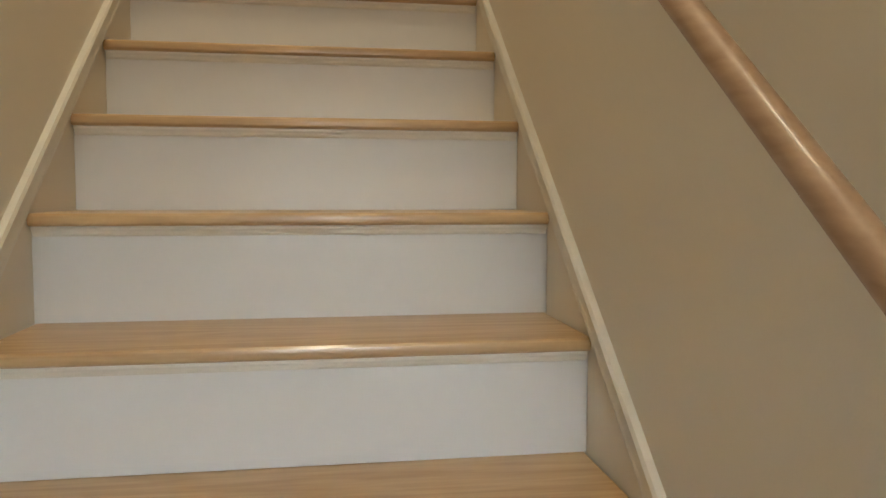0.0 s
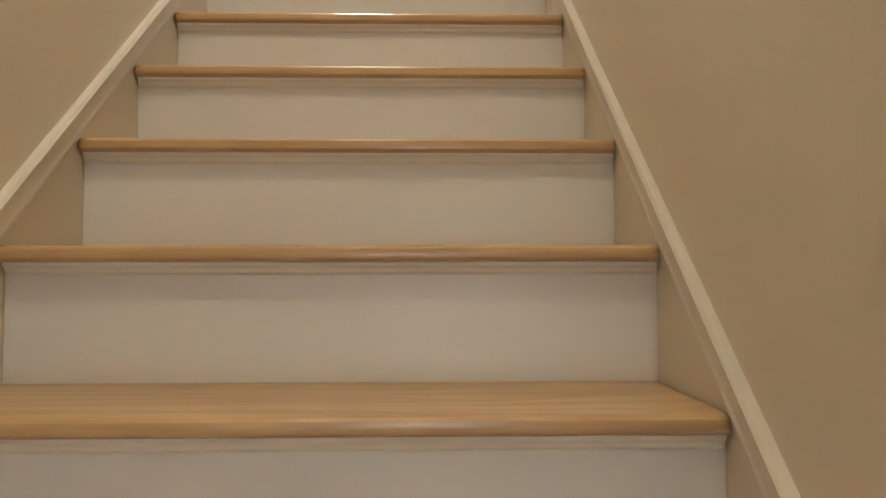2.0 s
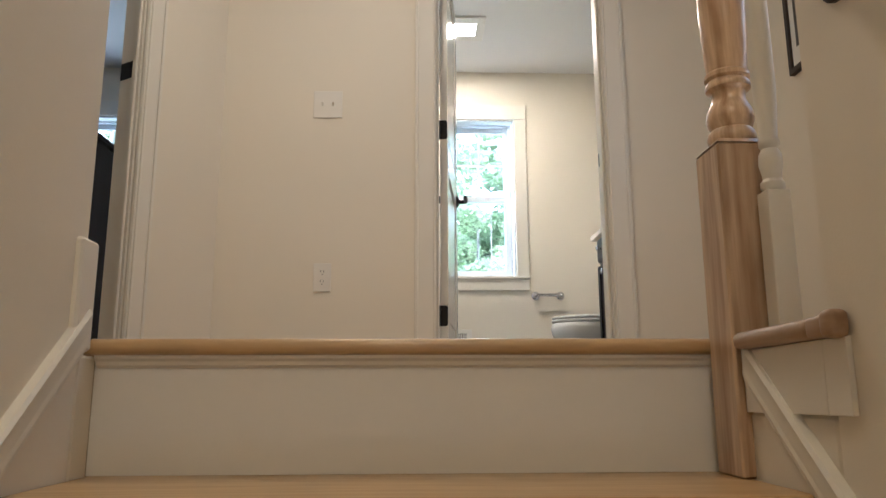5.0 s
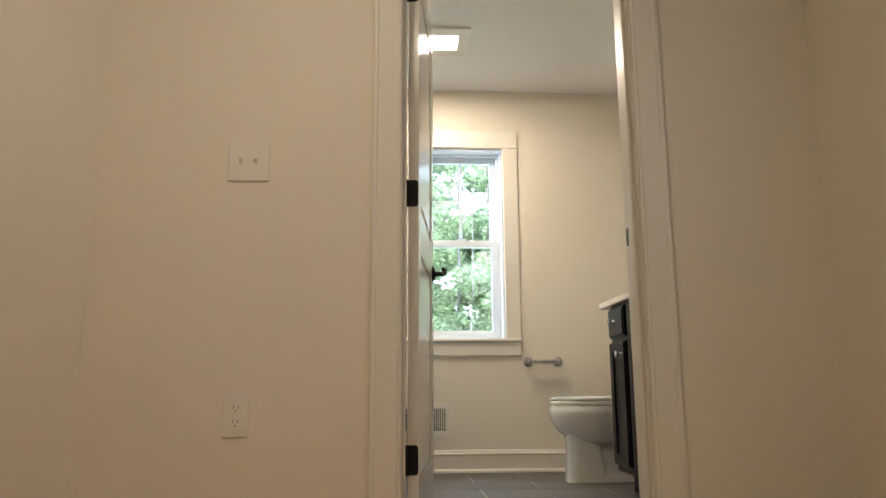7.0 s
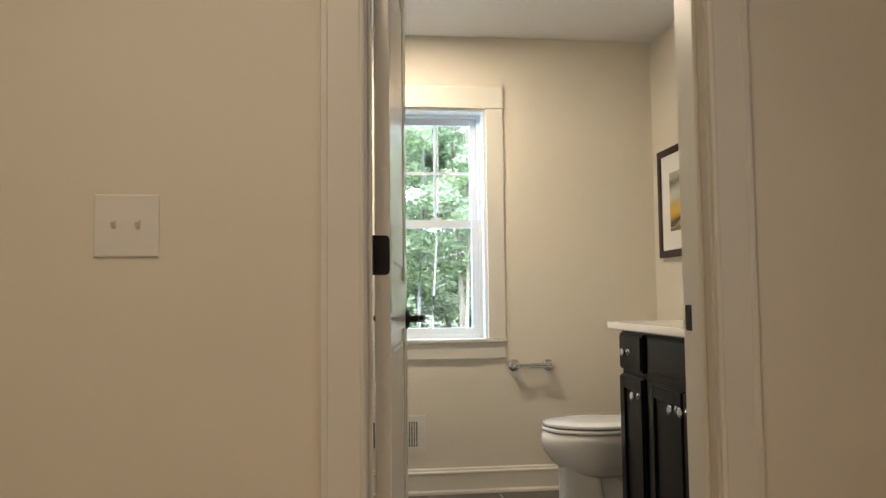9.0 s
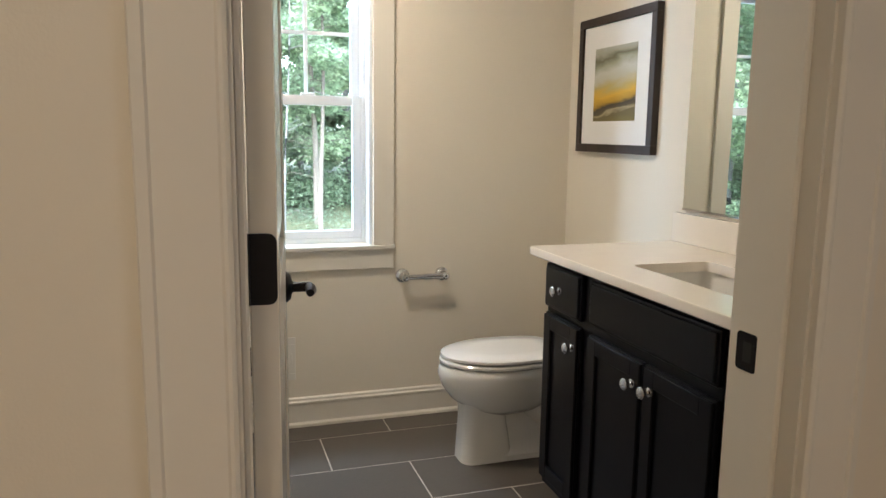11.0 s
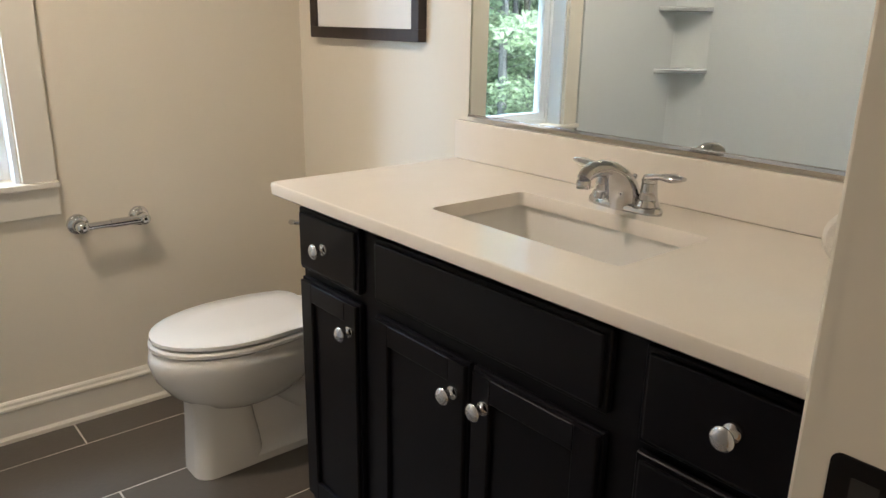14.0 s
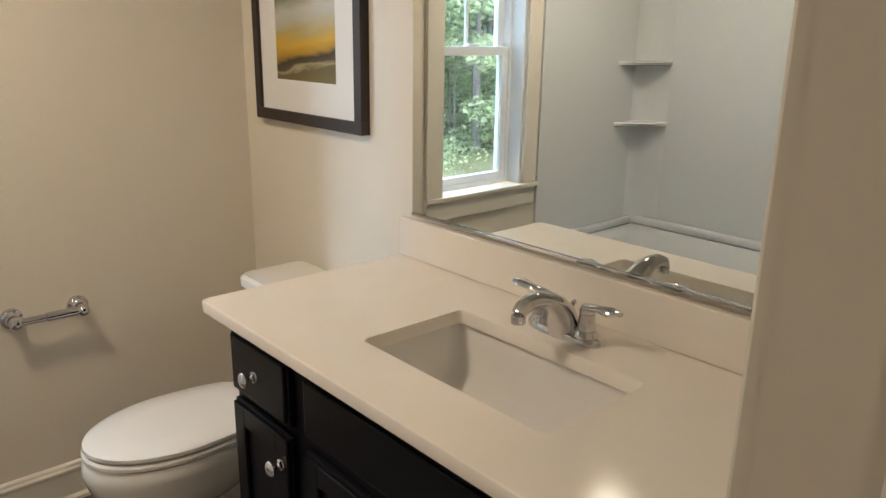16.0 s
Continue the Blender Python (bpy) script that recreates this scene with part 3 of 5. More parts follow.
# ---- bathroom door ----
structure("bath_door_jamb", TRIM, [(JAMB_L - 0.02, JAMB_L, HALL_Y, BATH_Y, 0, HEAD + 0.02), (JAMB_R, JAMB_R + 0.02, HALL_Y, BATH_Y, 0, HEAD + 0.02), (JAMB_L, JAMB_R, HALL_Y, BATH_Y, HEAD, HEAD + 0.02)])
structure("bath_door_stop", TRIM, [(JAMB_L, JAMB_L + 0.011, HALL_Y + 0.03, HALL_Y + 0.08, 0, HEAD), (JAMB_R - 0.011, JAMB_R, HALL_Y + 0.03, HALL_Y + 0.08, 0, HEAD), (JAMB_L + 0.011, JAMB_R - 0.011, HALL_Y + 0.03, HALL_Y + 0.08, HEAD - 0.011, HEAD)], bevel=0.003)
for nm, yf, s in (("bath_door_casing_hall", HALL_Y, -1), ("bath_door_casing_inside", BATH_Y, 1)):
    for x0, x1, o in ((JAMB_L - 0.095, JAMB_L - 0.005, -1), (JAMB_R + 0.005, JAMB_R + 0.095, 1)):
        def board(bm, x0=x0, x1=x1, o=o, yf=yf, s=s):
            """A casing board: thick at its outer edge, with a low bead near the jamb, one closed profile."""
            prof = [(0, 0), (0, 0.0125), (0.0015, 0.014), (0.005, 0.0165), (0.009, 0.0165), (0.012, 0.0145), (0.074, 0.0145), (0.077, 0.0185), (0.088, 0.0185), (0.090, 0.0165), (0.090, 0)]
            pts = [((x1 - u if o < 0 else x0 + u), yf + s * v) for u, v in prof]
            prism(bm, pts, 2, 0, HEAD + 0.005)
        structure(nm, TRIM, build=board)
    a, b = sorted((yf, yf + s * 0.02))
    structure(nm, TRIM, [(JAMB_L - 0.10, JAMB_R + 0.10, a, b, HEAD + 0.0055, HEAD + 0.12)], bevel=0.002)

HINGE = (0.119, 2.156)
door = thing("door_bathroom", HINGE[0], HINGE[1], 0.01, "open white panelled interior door with black lever handle", "door", rz=-6.6)
DW, DT, DH = 0.73, 0.035, 2.03


def leaf_part(name, mat, boxes=(), bevel=0.0, build=None, label="", smooth=False, parent=None):
    bm = bmesh.new()
    for b in boxes:
        box(bm, *b, bevel)
    if build:
        build(bm)
    bm.transform(door.matrix_world)
    return part(name, bm, mat, parent or door, label, smooth)


rail_z = [0.0, 0.20, 0.92, 1.06, DH - 0.11, DH]
leaf_part("leaf", DOOR, [(0, DT, 0, 0.105, 0, DH), (0, DT, DW - 0.105, DW, 0, DH), (0, DT, 0.105, DW - 0.105, 0, 0.20), (0, DT, 0.105, DW - 0.105, 0.92, 1.06), (0, DT, 0.105, DW - 0.105, DH - 0.11, DH)], 0.0015)
for z0, z1 in ((0.20, 0.92), (1.06, DH - 0.11)):
    leaf_part("panel", DOOR, build=lambda bm, z0=z0, z1=z1: (box(bm, 0.010, DT - 0.010, 0.105, DW - 0.105, z0, z1), box(bm, 0.004, DT - 0.004, 0.145, DW - 0.145, z0 + 0.04, z1 - 0.04, 0.005)))
for z in (0.21, 1.063, 1.80):
    leaf_part("hinge", BLACK, build=lambda bm, z=z: (prism(bm, [(0.0, z), (0.024, z), (0.029, z + 0.0015), (0.0325, z + 0.005), (0.034, z + 0.010), (0.034, z + 0.080), (0.0325, z + 0.085), (0.029, z + 0.0885), (0.024, z + 0.09), (0.0, z + 0.09)], 1, -0.0035, -0.0005), turned(bm, [(0.006, 0), (0.006, 0.09)], 12, (-0.005, -0.004), 2, z)), label="black door hinge", smooth=True)


def lever(bm, side):
    x0 = DT if side > 0 else 0.0
    y, z = DW - 0.06, 0.945
    turned(bm, [(0.033, 0.0), (0.033, 0.003), (0.026, 0.010), (0.014, 0.013), (0.011, 0.016), (0.011, 0.050)], 24, (y, z), 0, 0)
    for v in bm.verts:
        v.co.x = x0 + side * v.co.x
    tube(bm, [(x0 + side * 0.048, y + 0.006, z), (x0 + side * 0.052, y - 0.02, z + 0.001), (x0 + side * 0.052, y - 0.055, z + 0.004), (x0 + side * 0.050, y - 0.085, z + 0.004)], [0.010, 0.011, 0.012, 0.008], 12)


leaf_part("lever_handle", BLACK, build=lambda bm: lever(bm, 1), label="black lever handle", smooth=True)
leaf_part("lever_handle", BLACK, build=lambda bm: lever(bm, -1), label="black lever handle", smooth=True)

strike = thing("strike_plate", JAMB_R, 2.109, 0.968, "black strike plate let into the white door jamb", "strike plate")


def plate_outline(y0, y1, z0, z1, r):
    return [(cy + r * math.cos(radians(a0 + 22.5 * i)), cz + r * math.sin(radians(a0 + 22.5 * i))) for cy, cz, a0 in ((y1 - r, z1 - r, 0), (y0 + r, z1 - r, 90), (y0 + r, z0 + r, 180), (y1 - r, z0 + r, 270)) for i in range(5)]


piece("plate", BLACK, strike, build=lambda bm: prism(bm, plate_outline(2.088, 2.131, 0.939, 0.998, 0.007), 0, JAMB_R - 0.0015, JAMB_R))
# Black box just proud of the plate, painted shade of the latch hole.
piece("mortise_shade", RECESS_SHADE, strike, boxes=[(JAMB_R - 0.0019, JAMB_R - 0.0012, 2.098, 2.116, 0.953, 0.984)])
piece("latch_lip", BLACK, strike, build=lambda bm: prism(bm, [(JAMB_R - 0.0019, 2.098), (JAMB_R - 0.0019, 2.0885), (JAMB_R - 0.0045, 2.086), (JAMB_R - 0.0035, 2.085), (JAMB_R - 0.0005, 2.088)], 2, 0.955, 0.982))

# ---- hall fittings ----
sw = thing("light_switch", -0.374, HALL_Y, 1.165, "white double toggle light switch plate", "light switch")
piece("plate", PLASTIC, sw, boxes=[(-0.436, -0.312, HALL_Y - 0.006, HALL_Y, 1.108, 1.232)], bevel=0.0025)
for x in (-0.397, -0.351):
    piece("toggle", PLASTIC, sw, build=lambda bm, x=x: prism(bm, [(HALL_Y - 0.006, 1.162), (HALL_Y - 0.018, 1.176), (HALL_Y - 0.018, 1.182), (HALL_Y - 0.006, 1.178)], 0, x - 0.004, x + 0.004))
    piece("toggle_slot", PLASTIC, sw, boxes=[(x - 0.006, x + 0.006, HALL_Y - 0.0068, HALL_Y - 0.0060, 1.152, 1.182)])
ou = thing("wall_outlet", -0.378, HALL_Y, 0.408, "white duplex wall outlet", "outlet")
piece("plate", PLASTIC, ou, boxes=[(-0.415, -0.341, HALL_Y - 0.006, HALL_Y, 0.347, 0.467)], bevel=0.0025)
for z in (0.387, 0.428):
    piece("socket", PLASTIC, ou, build=lambda bm, z=z: turned(bm, [(0.0165, 0), (0.0165, 0.002), (0.015, 0.0028)], 20, (-0.378, z), 1, HALL_Y - 0.0088))
    # Dark bars on the socket face, for the shade in its slots.
    piece("slot_shades", RECESS_SHADE, ou, boxes=[(-0.3855, -0.3835, HALL_Y - 0.0095, HALL_Y - 0.0087, z, z + 0.009), (-0.3725, -0.3705, HALL_Y - 0.0095, HALL_Y - 0.0087, z, z + 0.008), (-0.380, -0.376, HALL_Y - 0.0095, HALL_Y - 0.0087, z - 0.010, z - 0.006)])


def framed(name, x, y0, y1, z0, z1, side, bar, mat_in, depth, art, label):
    """A framed print on a wall across x; side is the way it faces."""
    yc, zc = (y0 + y1) / 2, (z0 + z1) / 2
    t = thing(name, x, yc, zc, label, "picture")
    xf = x + side * depth
    a, b = min(x, xf), max(x, xf)
    piece("frame", ESPRESSO, t, boxes=[(a, b, y0, y1, z0, z0 + bar), (a, b, y0, y1, z1 - bar, z1), (a, b, y0, y0 + bar, z0 + bar, z1 - bar), (a, b, y1 - bar, y1, z0 + bar, z1 - bar)], bevel=0.002)
    m0, m1 = sorted((x + side * (depth - 0.014), x + side * (depth - 0.010)))
    piece("mat_board", MAT_BOARD, t, boxes=[(m0, m1, y0 + bar, y1 - bar, z0 + bar, z1 - bar)])
    bm = bmesh.new()
    p0, p1 = sorted((x + side * (depth - 0.0098), x + side * (depth - 0.0090)))
    box(bm, p0 - x, p1 - x, -mat_in[0], mat_in[0], -mat_in[1], mat_in[1])
    ob = part("print", bm, art)
    ob.location = (x, yc, zc)
    ob.parent = t
    ob.matrix_parent_inverse = t.matrix_world.inverted()
    return t


DARKART = material("dark_photo_print", (0.05, 0.05, 0.055), 0.4, vary=0.8, scale=9)
framed("hall_picture", SIDE_X, 1.30, 1.52, 1.11, 1.66, -1, 0.022, (0.055, 0.18), 0.022, DARKART, "small dark photo print in a black frame with white mat")
framed("bath_picture", MIRROR_X, 3.665, 4.257, 1.215, 1.778, -1, 0.035, (0.163, 0.151), 0.03, PAINTING, "abstract ochre and grey landscape print in a dark brown frame")

# Unseen fixtures, made up to carry the added hall and stair lamps.
for nm, x, y in (("hall_added_lamp", -0.25, 0.75), ("stair_added_lamp", 0.0, -2.5)):
    t = thing(nm, x, y, TOP, "added round ceiling lamp, out of view, with glowing shade", "ceiling lamp")
    piece("plate", BLACK, t, build=lambda bm, x=x, y=y: turned(bm, [(0.16, 0), (0.17, 0.01), (0.17, 0.025)], 32, (x, y), 2, TOP - 0.026), smooth=True)
    piece("shade", LENS, t, build=lambda bm, x=x, y=y: turned(bm, [(0.05, 0), (0.11, 0.01), (0.15, 0.035), (0.155, 0.05)], 32, (x, y), 2, TOP - 0.077), smooth=True)

# ---- windows ----


def window(name, x0, x1, label):
    t = thing(name, (x0 + x1) / 2, WINDOW_Y, WZ0, label, "window")
    t["kind"] = "structure"
    yi, yo = 4.455, 4.535
    piece("casing", TRIM, t, boxes=[(x0 - 0.095, x0 - 0.003, WINDOW_Y - 0.018, WINDOW_Y, WZ0, WZ1 + 0.003), (x1 + 0.003, x1 + 0.095, WINDOW_Y - 0.018, WINDOW_Y, WZ0, WZ1 + 0.003), (x0 - 0.098, x1 + 0.098, WINDOW_Y - 0.022, WINDOW_Y, WZ1 + 0.0035, WZ1 + 0.118)], bevel=0.002)
    piece("sill", TRIM, t, boxes=[(x0 - 0.110, x1 + 0.100, WINDOW_Y - 0.030, yi, WZ0 - 0.02, WZ0 - 0.0005)], bevel=0.004)
    piece("apron", TRIM, t, boxes=[(x0 - 0.095, x1 + 0.095, WINDOW_Y - 0.016, WINDOW_Y, WZ0 - 0.105, WZ0 - 0.021)], bevel=0.002)
    # The painted reveal takes the bluish white too, which paints daylight onto it.
    piece("reveal", DAYLIT_WHITE, t, boxes=[(x0, x0 + 0.012, WINDOW_Y, yi, WZ0, WZ1), (x1 - 0.012, x1, WINDOW_Y, yi, WZ0, WZ1), (x0 + 0.012, x1 - 0.012, WINDOW_Y, yi, WZ1 - 0.012, WZ1)])
    piece("window_frame", DAYLIT_WHITE, t, boxes=[(x0, x0 + 0.03, yi, yo, WZ0, WZ1), (x1 - 0.03, x1, yi, yo, WZ0, WZ1), (x0 + 0.03, x1 - 0.03, yi, yo, WZ0, WZ0 + 0.022), (x0 + 0.03, x1 - 0.03, yi, yo, WZ1 - 0.025, WZ1)], bevel=0.002)
    a, b = x0 + 0.030, x1 - 0.030
    zm = 1.398
    low = piece("lower_sash", DAYLIT_WHITE, t, boxes=[(a, a + 0.038, yi + 0.004, yi + 0.036, WZ0 + 0.022, zm + 0.040), (b - 0.038, b, yi + 0.004, yi + 0.036, WZ0 + 0.022, zm + 0.040), (a + 0.038, b - 0.038, yi + 0.004, yi + 0.036, WZ0 + 0.022, WZ0 + 0.055), (a + 0.038, b - 0.038, yi + 0.004, yi + 0.036, zm, zm + 0.040)], bevel=0.002)
    up = piece("upper_sash", DAYLIT_WHITE, t, boxes=[(a, a + 0.038, yi + 0.040, yi + 0.070, zm, WZ1 - 0.025), (b - 0.038, b, yi + 0.040, yi + 0.070, zm, WZ1 - 0.025), (a + 0.038, b - 0.038, yi + 0.040, yi + 0.070, zm, zm + 0.038), (a + 0.038, b - 0.038, yi + 0.040, yi + 0.070, WZ1 - 0.063, WZ1 - 0.025)], bevel=0.002)
    for px0, px1, pz0, pz1, y in ((a + 0.034, b - 0.034, WZ0 + 0.05, zm + 0.004, yi + 0.02), (a + 0.034, b - 0.034, zm + 0.034, WZ1 - 0.06, yi + 0.055)):
        g = piece("pane", GLASS, t, boxes=[(px0, px1, y - 0.002, y + 0.002, pz0, pz1)])
        g.visible_shadow = False
    xm, zc = (a + b) / 2, (zm + 0.038 + WZ1 - 0.063) / 2
    piece("muntin", DAYLIT_WHITE, t, boxes=[(xm - 0.008, xm + 0.008, yi + 0.049, yi + 0.061, zm + 0.036, WZ1 - 0.061)])
    piece("muntin", DAYLIT_WHITE, t, boxes=[(a + 0.036, b - 0.036, yi + 0.0495, yi + 0.0605, zc - 0.008, zc + 0.008)])
    for x in (a + 0.10, b - 0.10):
        piece("latch", DAYLIT_WHITE, t, boxes=[(x - 0.03, x + 0.03, yi - 0.004, yi + 0.008, WZ1 - 0.022, WZ1 - 0.013)], bevel=0.001)
    piece("sash_lock", DAYLIT_WHITE, t, boxes=[(xm - 0.03, xm + 0.03, yi + 0.006, yi + 0.03, zm + 0.0405, zm + 0.052)], bevel=0.003)


window("window_bath", WX0, WX1, "white vinyl double-hung bathroom window, closed")
window("window_bedroom", BX0, BX1, "white vinyl double-hung bedroom window, closed")

dress = thing("chest_of_drawers", -2.0, 2.7, 0, "tall dark-stained wooden chest of drawers", "chest of drawers")
piece("carcass", ESPRESSO, dress, boxes=[(-2.5, -1.60, 2.55, 3.05, 0.05, 1.20), (-2.52, -1.58, 2.53, 3.06, 1.2005, 1.23)], bevel=0.004)
for i in range(4):
    piece("drawer", ESPRESSO, dress, boxes=[(-2.47, -1.63, 2.535, 2.5495, 0.09 + i * 0.275, 0.345 + i * 0.275)], bevel=0.004)
for x in (-2.46, -1.64):
    for y in (2.59, 3.01):
        piece("foot", ESPRESSO, dress, boxes=[(x - 0.03, x + 0.03, y - 0.03, y + 0.03, 0, 0.05)], bevel=0.002)

# ---- vanity ----
van = thing("vanity_cabinet", 1.42, 2.8, 0, "black painted shaker vanity cabinet with crystal knobs", "cabinet")
VY0, VY1, VX = 2.175, 3.42, 1.155
piece("face_frame", CABINET, van, boxes=[(VX, VX + 0.02, VY0, VY1, 0.10, 0.8815)])
piece("side_panel", CABINET, van, boxes=[(VX + 0.0201, MIRROR_X - 0.001, VY1 - 0.018, VY1, 0.10, 0.8815)])
piece("side_panel", CABINET, van, boxes=[(VX + 0.0201, MIRROR_X - 0.001, VY0, VY0 + 0.018, 0.10, 0.8815)])
piece("bottom_panel", CABINET, van, boxes=[(VX + 0.0201, MIRROR_X - 0.001, VY0 + 0.0181, VY1 - 0.0181, 0.10, 0.118)])
piece("toe_kick", CABINET, van, boxes=[(VX + 0.075, MIRROR_X - 0.001, VY0, VY1 - 0.001, 0.0, 0.0995)])


def shaker_door(y0, y1, z0, z1, rail=0.052):
    """A recessed panel with a stepped edge, and a frame of two stiles and two rails upon it."""
    x0, x1 = 1.134, 1.1545
    d = piece("door", CABINET, van, boxes=[(x0 + 0.009, x1, y0 + 0.0005, y1 - 0.0005, z0 + 0.0005, z1 - 0.0005)], bevel=0.002)
    e = 0.006
    for a, b in ((y0 + e, y0 + rail), (y1 - rail, y1 - e)):
        piece("stile", CABINET, d, build=lambda bm: prism(bm, stepped(a, b), 2, z0 + e, z1 - e))
    for a, b in ((z0 + e, z0 + rail), (z1 - rail, z1 - e)):
        piece("rail", CABINET, d, build=lambda bm: prism(bm, stepped(a, b), 1, y0 + rail + 0.0002, y1 - rail - 0.0002))
    return d


def stepped(a, b):
    """The section of a frame piece from a to b, its front corners eased."""
    x0, xb = 1.134, 1.1429
    return [(xb, a), (x0 + 0.003, a), (x0 + 0.0008, a + 0.0012), (x0, a + 0.003), (x0, b - 0.0015), (x0 + 0.0015, b), (xb, b)]


def slab_front(bm, y0, y1, z0, z1):
    box(bm, 1.141, 1.1545, y0, y1, z0, z1, 0.002, 1)
    box(bm, 1.134, 1.1412, y0 + 0.008, y1 - 0.008, z0 + 0.008, z1 - 0.008, 0.004, 2)


def knob(parent, y, z):
    piece("knob", CRYSTAL, parent, "clear glass knob on a chrome base", build=lambda bm: turned(bm, [(0.003, 0.0), (0.010, 0.001), (0.0145, 0.0035), (0.0165, 0.0065), (0.0155, 0.0095), (0.010, 0.0125), (0.005, 0.0135)], 24, (y, z), 0, 1.098), smooth=True)
    piece("knob_stem", CHROME, parent, "chrome knob stem", build=lambda bm: turned(bm, [(0.006, 0.0), (0.0045, 0.003), (0.0045, 0.010), (0.007, 0.0135), (0.0125, 0.0155), (0.0135, 0.0185), (0.0135, 0.0225)], 20, (y, z), 0, 1.1115), smooth=True)


d = piece("drawer", CABINET, van, build=lambda bm: slab_front(bm, 3.173, 3.412, 0.727, 0.870))
knob(d, 3.294, 0.799)
d = shaker_door(3.173, 3.412, 0.13, 0.706)
knob(d, 3.197, 0.641)
piece("false_drawer_front", CABINET, van, build=lambda bm: slab_front(bm, 2.537, 3.116, 0.735, 0.868))
d = shaker_door(2.829, 3.118, 0.13, 0.704)
knob(d, 2.860, 0.640)
d = shaker_door(2.537, 2.822, 0.13, 0.704)
knob(d, 2.780, 0.643)
d = piece("drawer", CABINET, van, build=lambda bm: slab_front(bm, 2.200, 2.481, 0.722, 0.868))
knob(d, 2.343, 0.803)
d = piece("drawer", CABINET, van, build=lambda bm: slab_front(bm, 2.200, 2.481, 0.430, 0.706))
knob(d, 2.425, 0.640)
d = piece("drawer", CABINET, van, build=lambda bm: slab_front(bm, 2.200, 2.481, 0.13, 0.414))
knob(d, 2.343, 0.275)

CZ = 0.912
SX0, SX1, SY0, SY1 = 1.265, 1.525, 2.625, 3.095


def rounded(x0, x1, y0, y1, r, n=6):
    pts = []
    for cx, cy, a0 in ((x1 - r, y1 - r, 0), (x0 + r, y1 - r, 90), (x0 + r, y0 + r, 180), (x1 - r, y0 + r, 270)):
        for i in range(n + 1):
            a = radians(a0 + 90 * i / n)
            pts.append((cx + r * math.cos(a), cy + r * math.sin(a)))
    return pts


top = thing("vanity_counter", 1.41, 2.82, 0.876, "cream white vanity counter with rounded edge, splashback and rectangular sink", "counter")


def counter(bm):
    n = 6
    x0, x1, y0, y1 = 1.118, 1.704, 2.154, 3.512
    inn = rounded(SX0, SX1, SY0, SY1, 0.016, n)
    def outer(o):
        return rounded(x0 + o, x1, y0, y1 - o, 0.018, n)
    rings = [[(x, y, CZ - 0.030) for x, y in inn], [(x, y, CZ - 0.004) for x, y in inn], [(x + (0.003 if x < 1.4 else -0.003) * -1, y, CZ) for x, y in inn]]
    seq = [(0.0, CZ - 0.005), (0.0015, CZ - 0.0015), (0.005, CZ)]
    vs_in = [[bm.verts.new(p) for p in r] for r in rings]
    outs = [[bm.verts.new((x, y, z)) for x, y in outer(o)] for o, z in ((0.006, CZ - 0.030), (0.001, CZ - 0.026), *seq)]
    def band(a, b):
        m = len(a)
        for i in range(m):
            bm.faces.new((a[i], a[(i + 1) % m], b[(i + 1) % m], b[i]))
    band(vs_in[0], vs_in[1])
    band(vs_in[1], vs_in[2])
    for a, b in zip(outs, outs[1:]):
        band(a, b)
    band(outs[-1], vs_in[2])
    band(outs[0], vs_in[0])


slab = piece("slab", QUARTZ, top, build=counter, smooth=True)
for p in slab.data.polygons:
    p.use_smooth = abs(p.normal.z) < 0.98
piece("splashback", QUARTZ, top, boxes=[(1.684, 1.7045, 2.154, 3.512, CZ + 0.0005, 1.017)], bevel=0.003)


def basin(bm):
    def ring(o, z, r):
        return [(x, y, z) for x, y in rounded(SX0 - 0.012 + o, SX1 + 0.012 - o, SY0 - 0.012 + o, SY1 + 0.012 - o, r)]
    loft(bm, [ring(-0.015, CZ - 0.031, 0.03), ring(0, CZ - 0.0305, 0.03), ring(0.006, CZ - 0.05, 0.04), ring(0.014, CZ - 0.09, 0.045), ring(0.026, CZ - 0.135, 0.05), ring(0.050, CZ - 0.155, 0.055), ring(0.10, CZ - 0.163, 0.05), [(1.395 + 0.02 * math.cos(a), 2.86 + 0.02 * math.sin(a), CZ - 0.166) for a in (radians(a0 + 90 * i / 6) for a0 in (0, 90, 180, 270) for i in range(7))]], close=False)


sink = piece("basin", PORCELAIN, top, "white undermount rectangular sink", build=basin, smooth=True)
piece("drain", CHROME, sink, build=lambda bm: turned(bm, [(0.021, 0), (0.021, 0.003), (0.015, 0.004)], 20, (1.395, 2.86), 2, CZ - 0.167), smooth=True)

fau = thing("sink_faucet", 1.588, 2.862, CZ, "polished chrome two-handle centerset faucet", "faucet")
FX, FY = 1.588, 2.862


def fbase(bm):
    def ring(o, z):
        return [(FX + (0.026 - o) * math.cos(a) * 1.0, FY + (0.090 - o) * math.copysign(abs(math.sin(a)) ** 0.75, math.sin(a)), z) for a in (2 * math.pi * i / 32 for i in range(32))]
    loft(bm, [ring(0, CZ), ring(0, CZ + 0.010), ring(0.003, CZ + 0.015), ring(0.012, CZ + 0.019)])


piece("base", CHROME, fau, build=fbase, smooth=True)
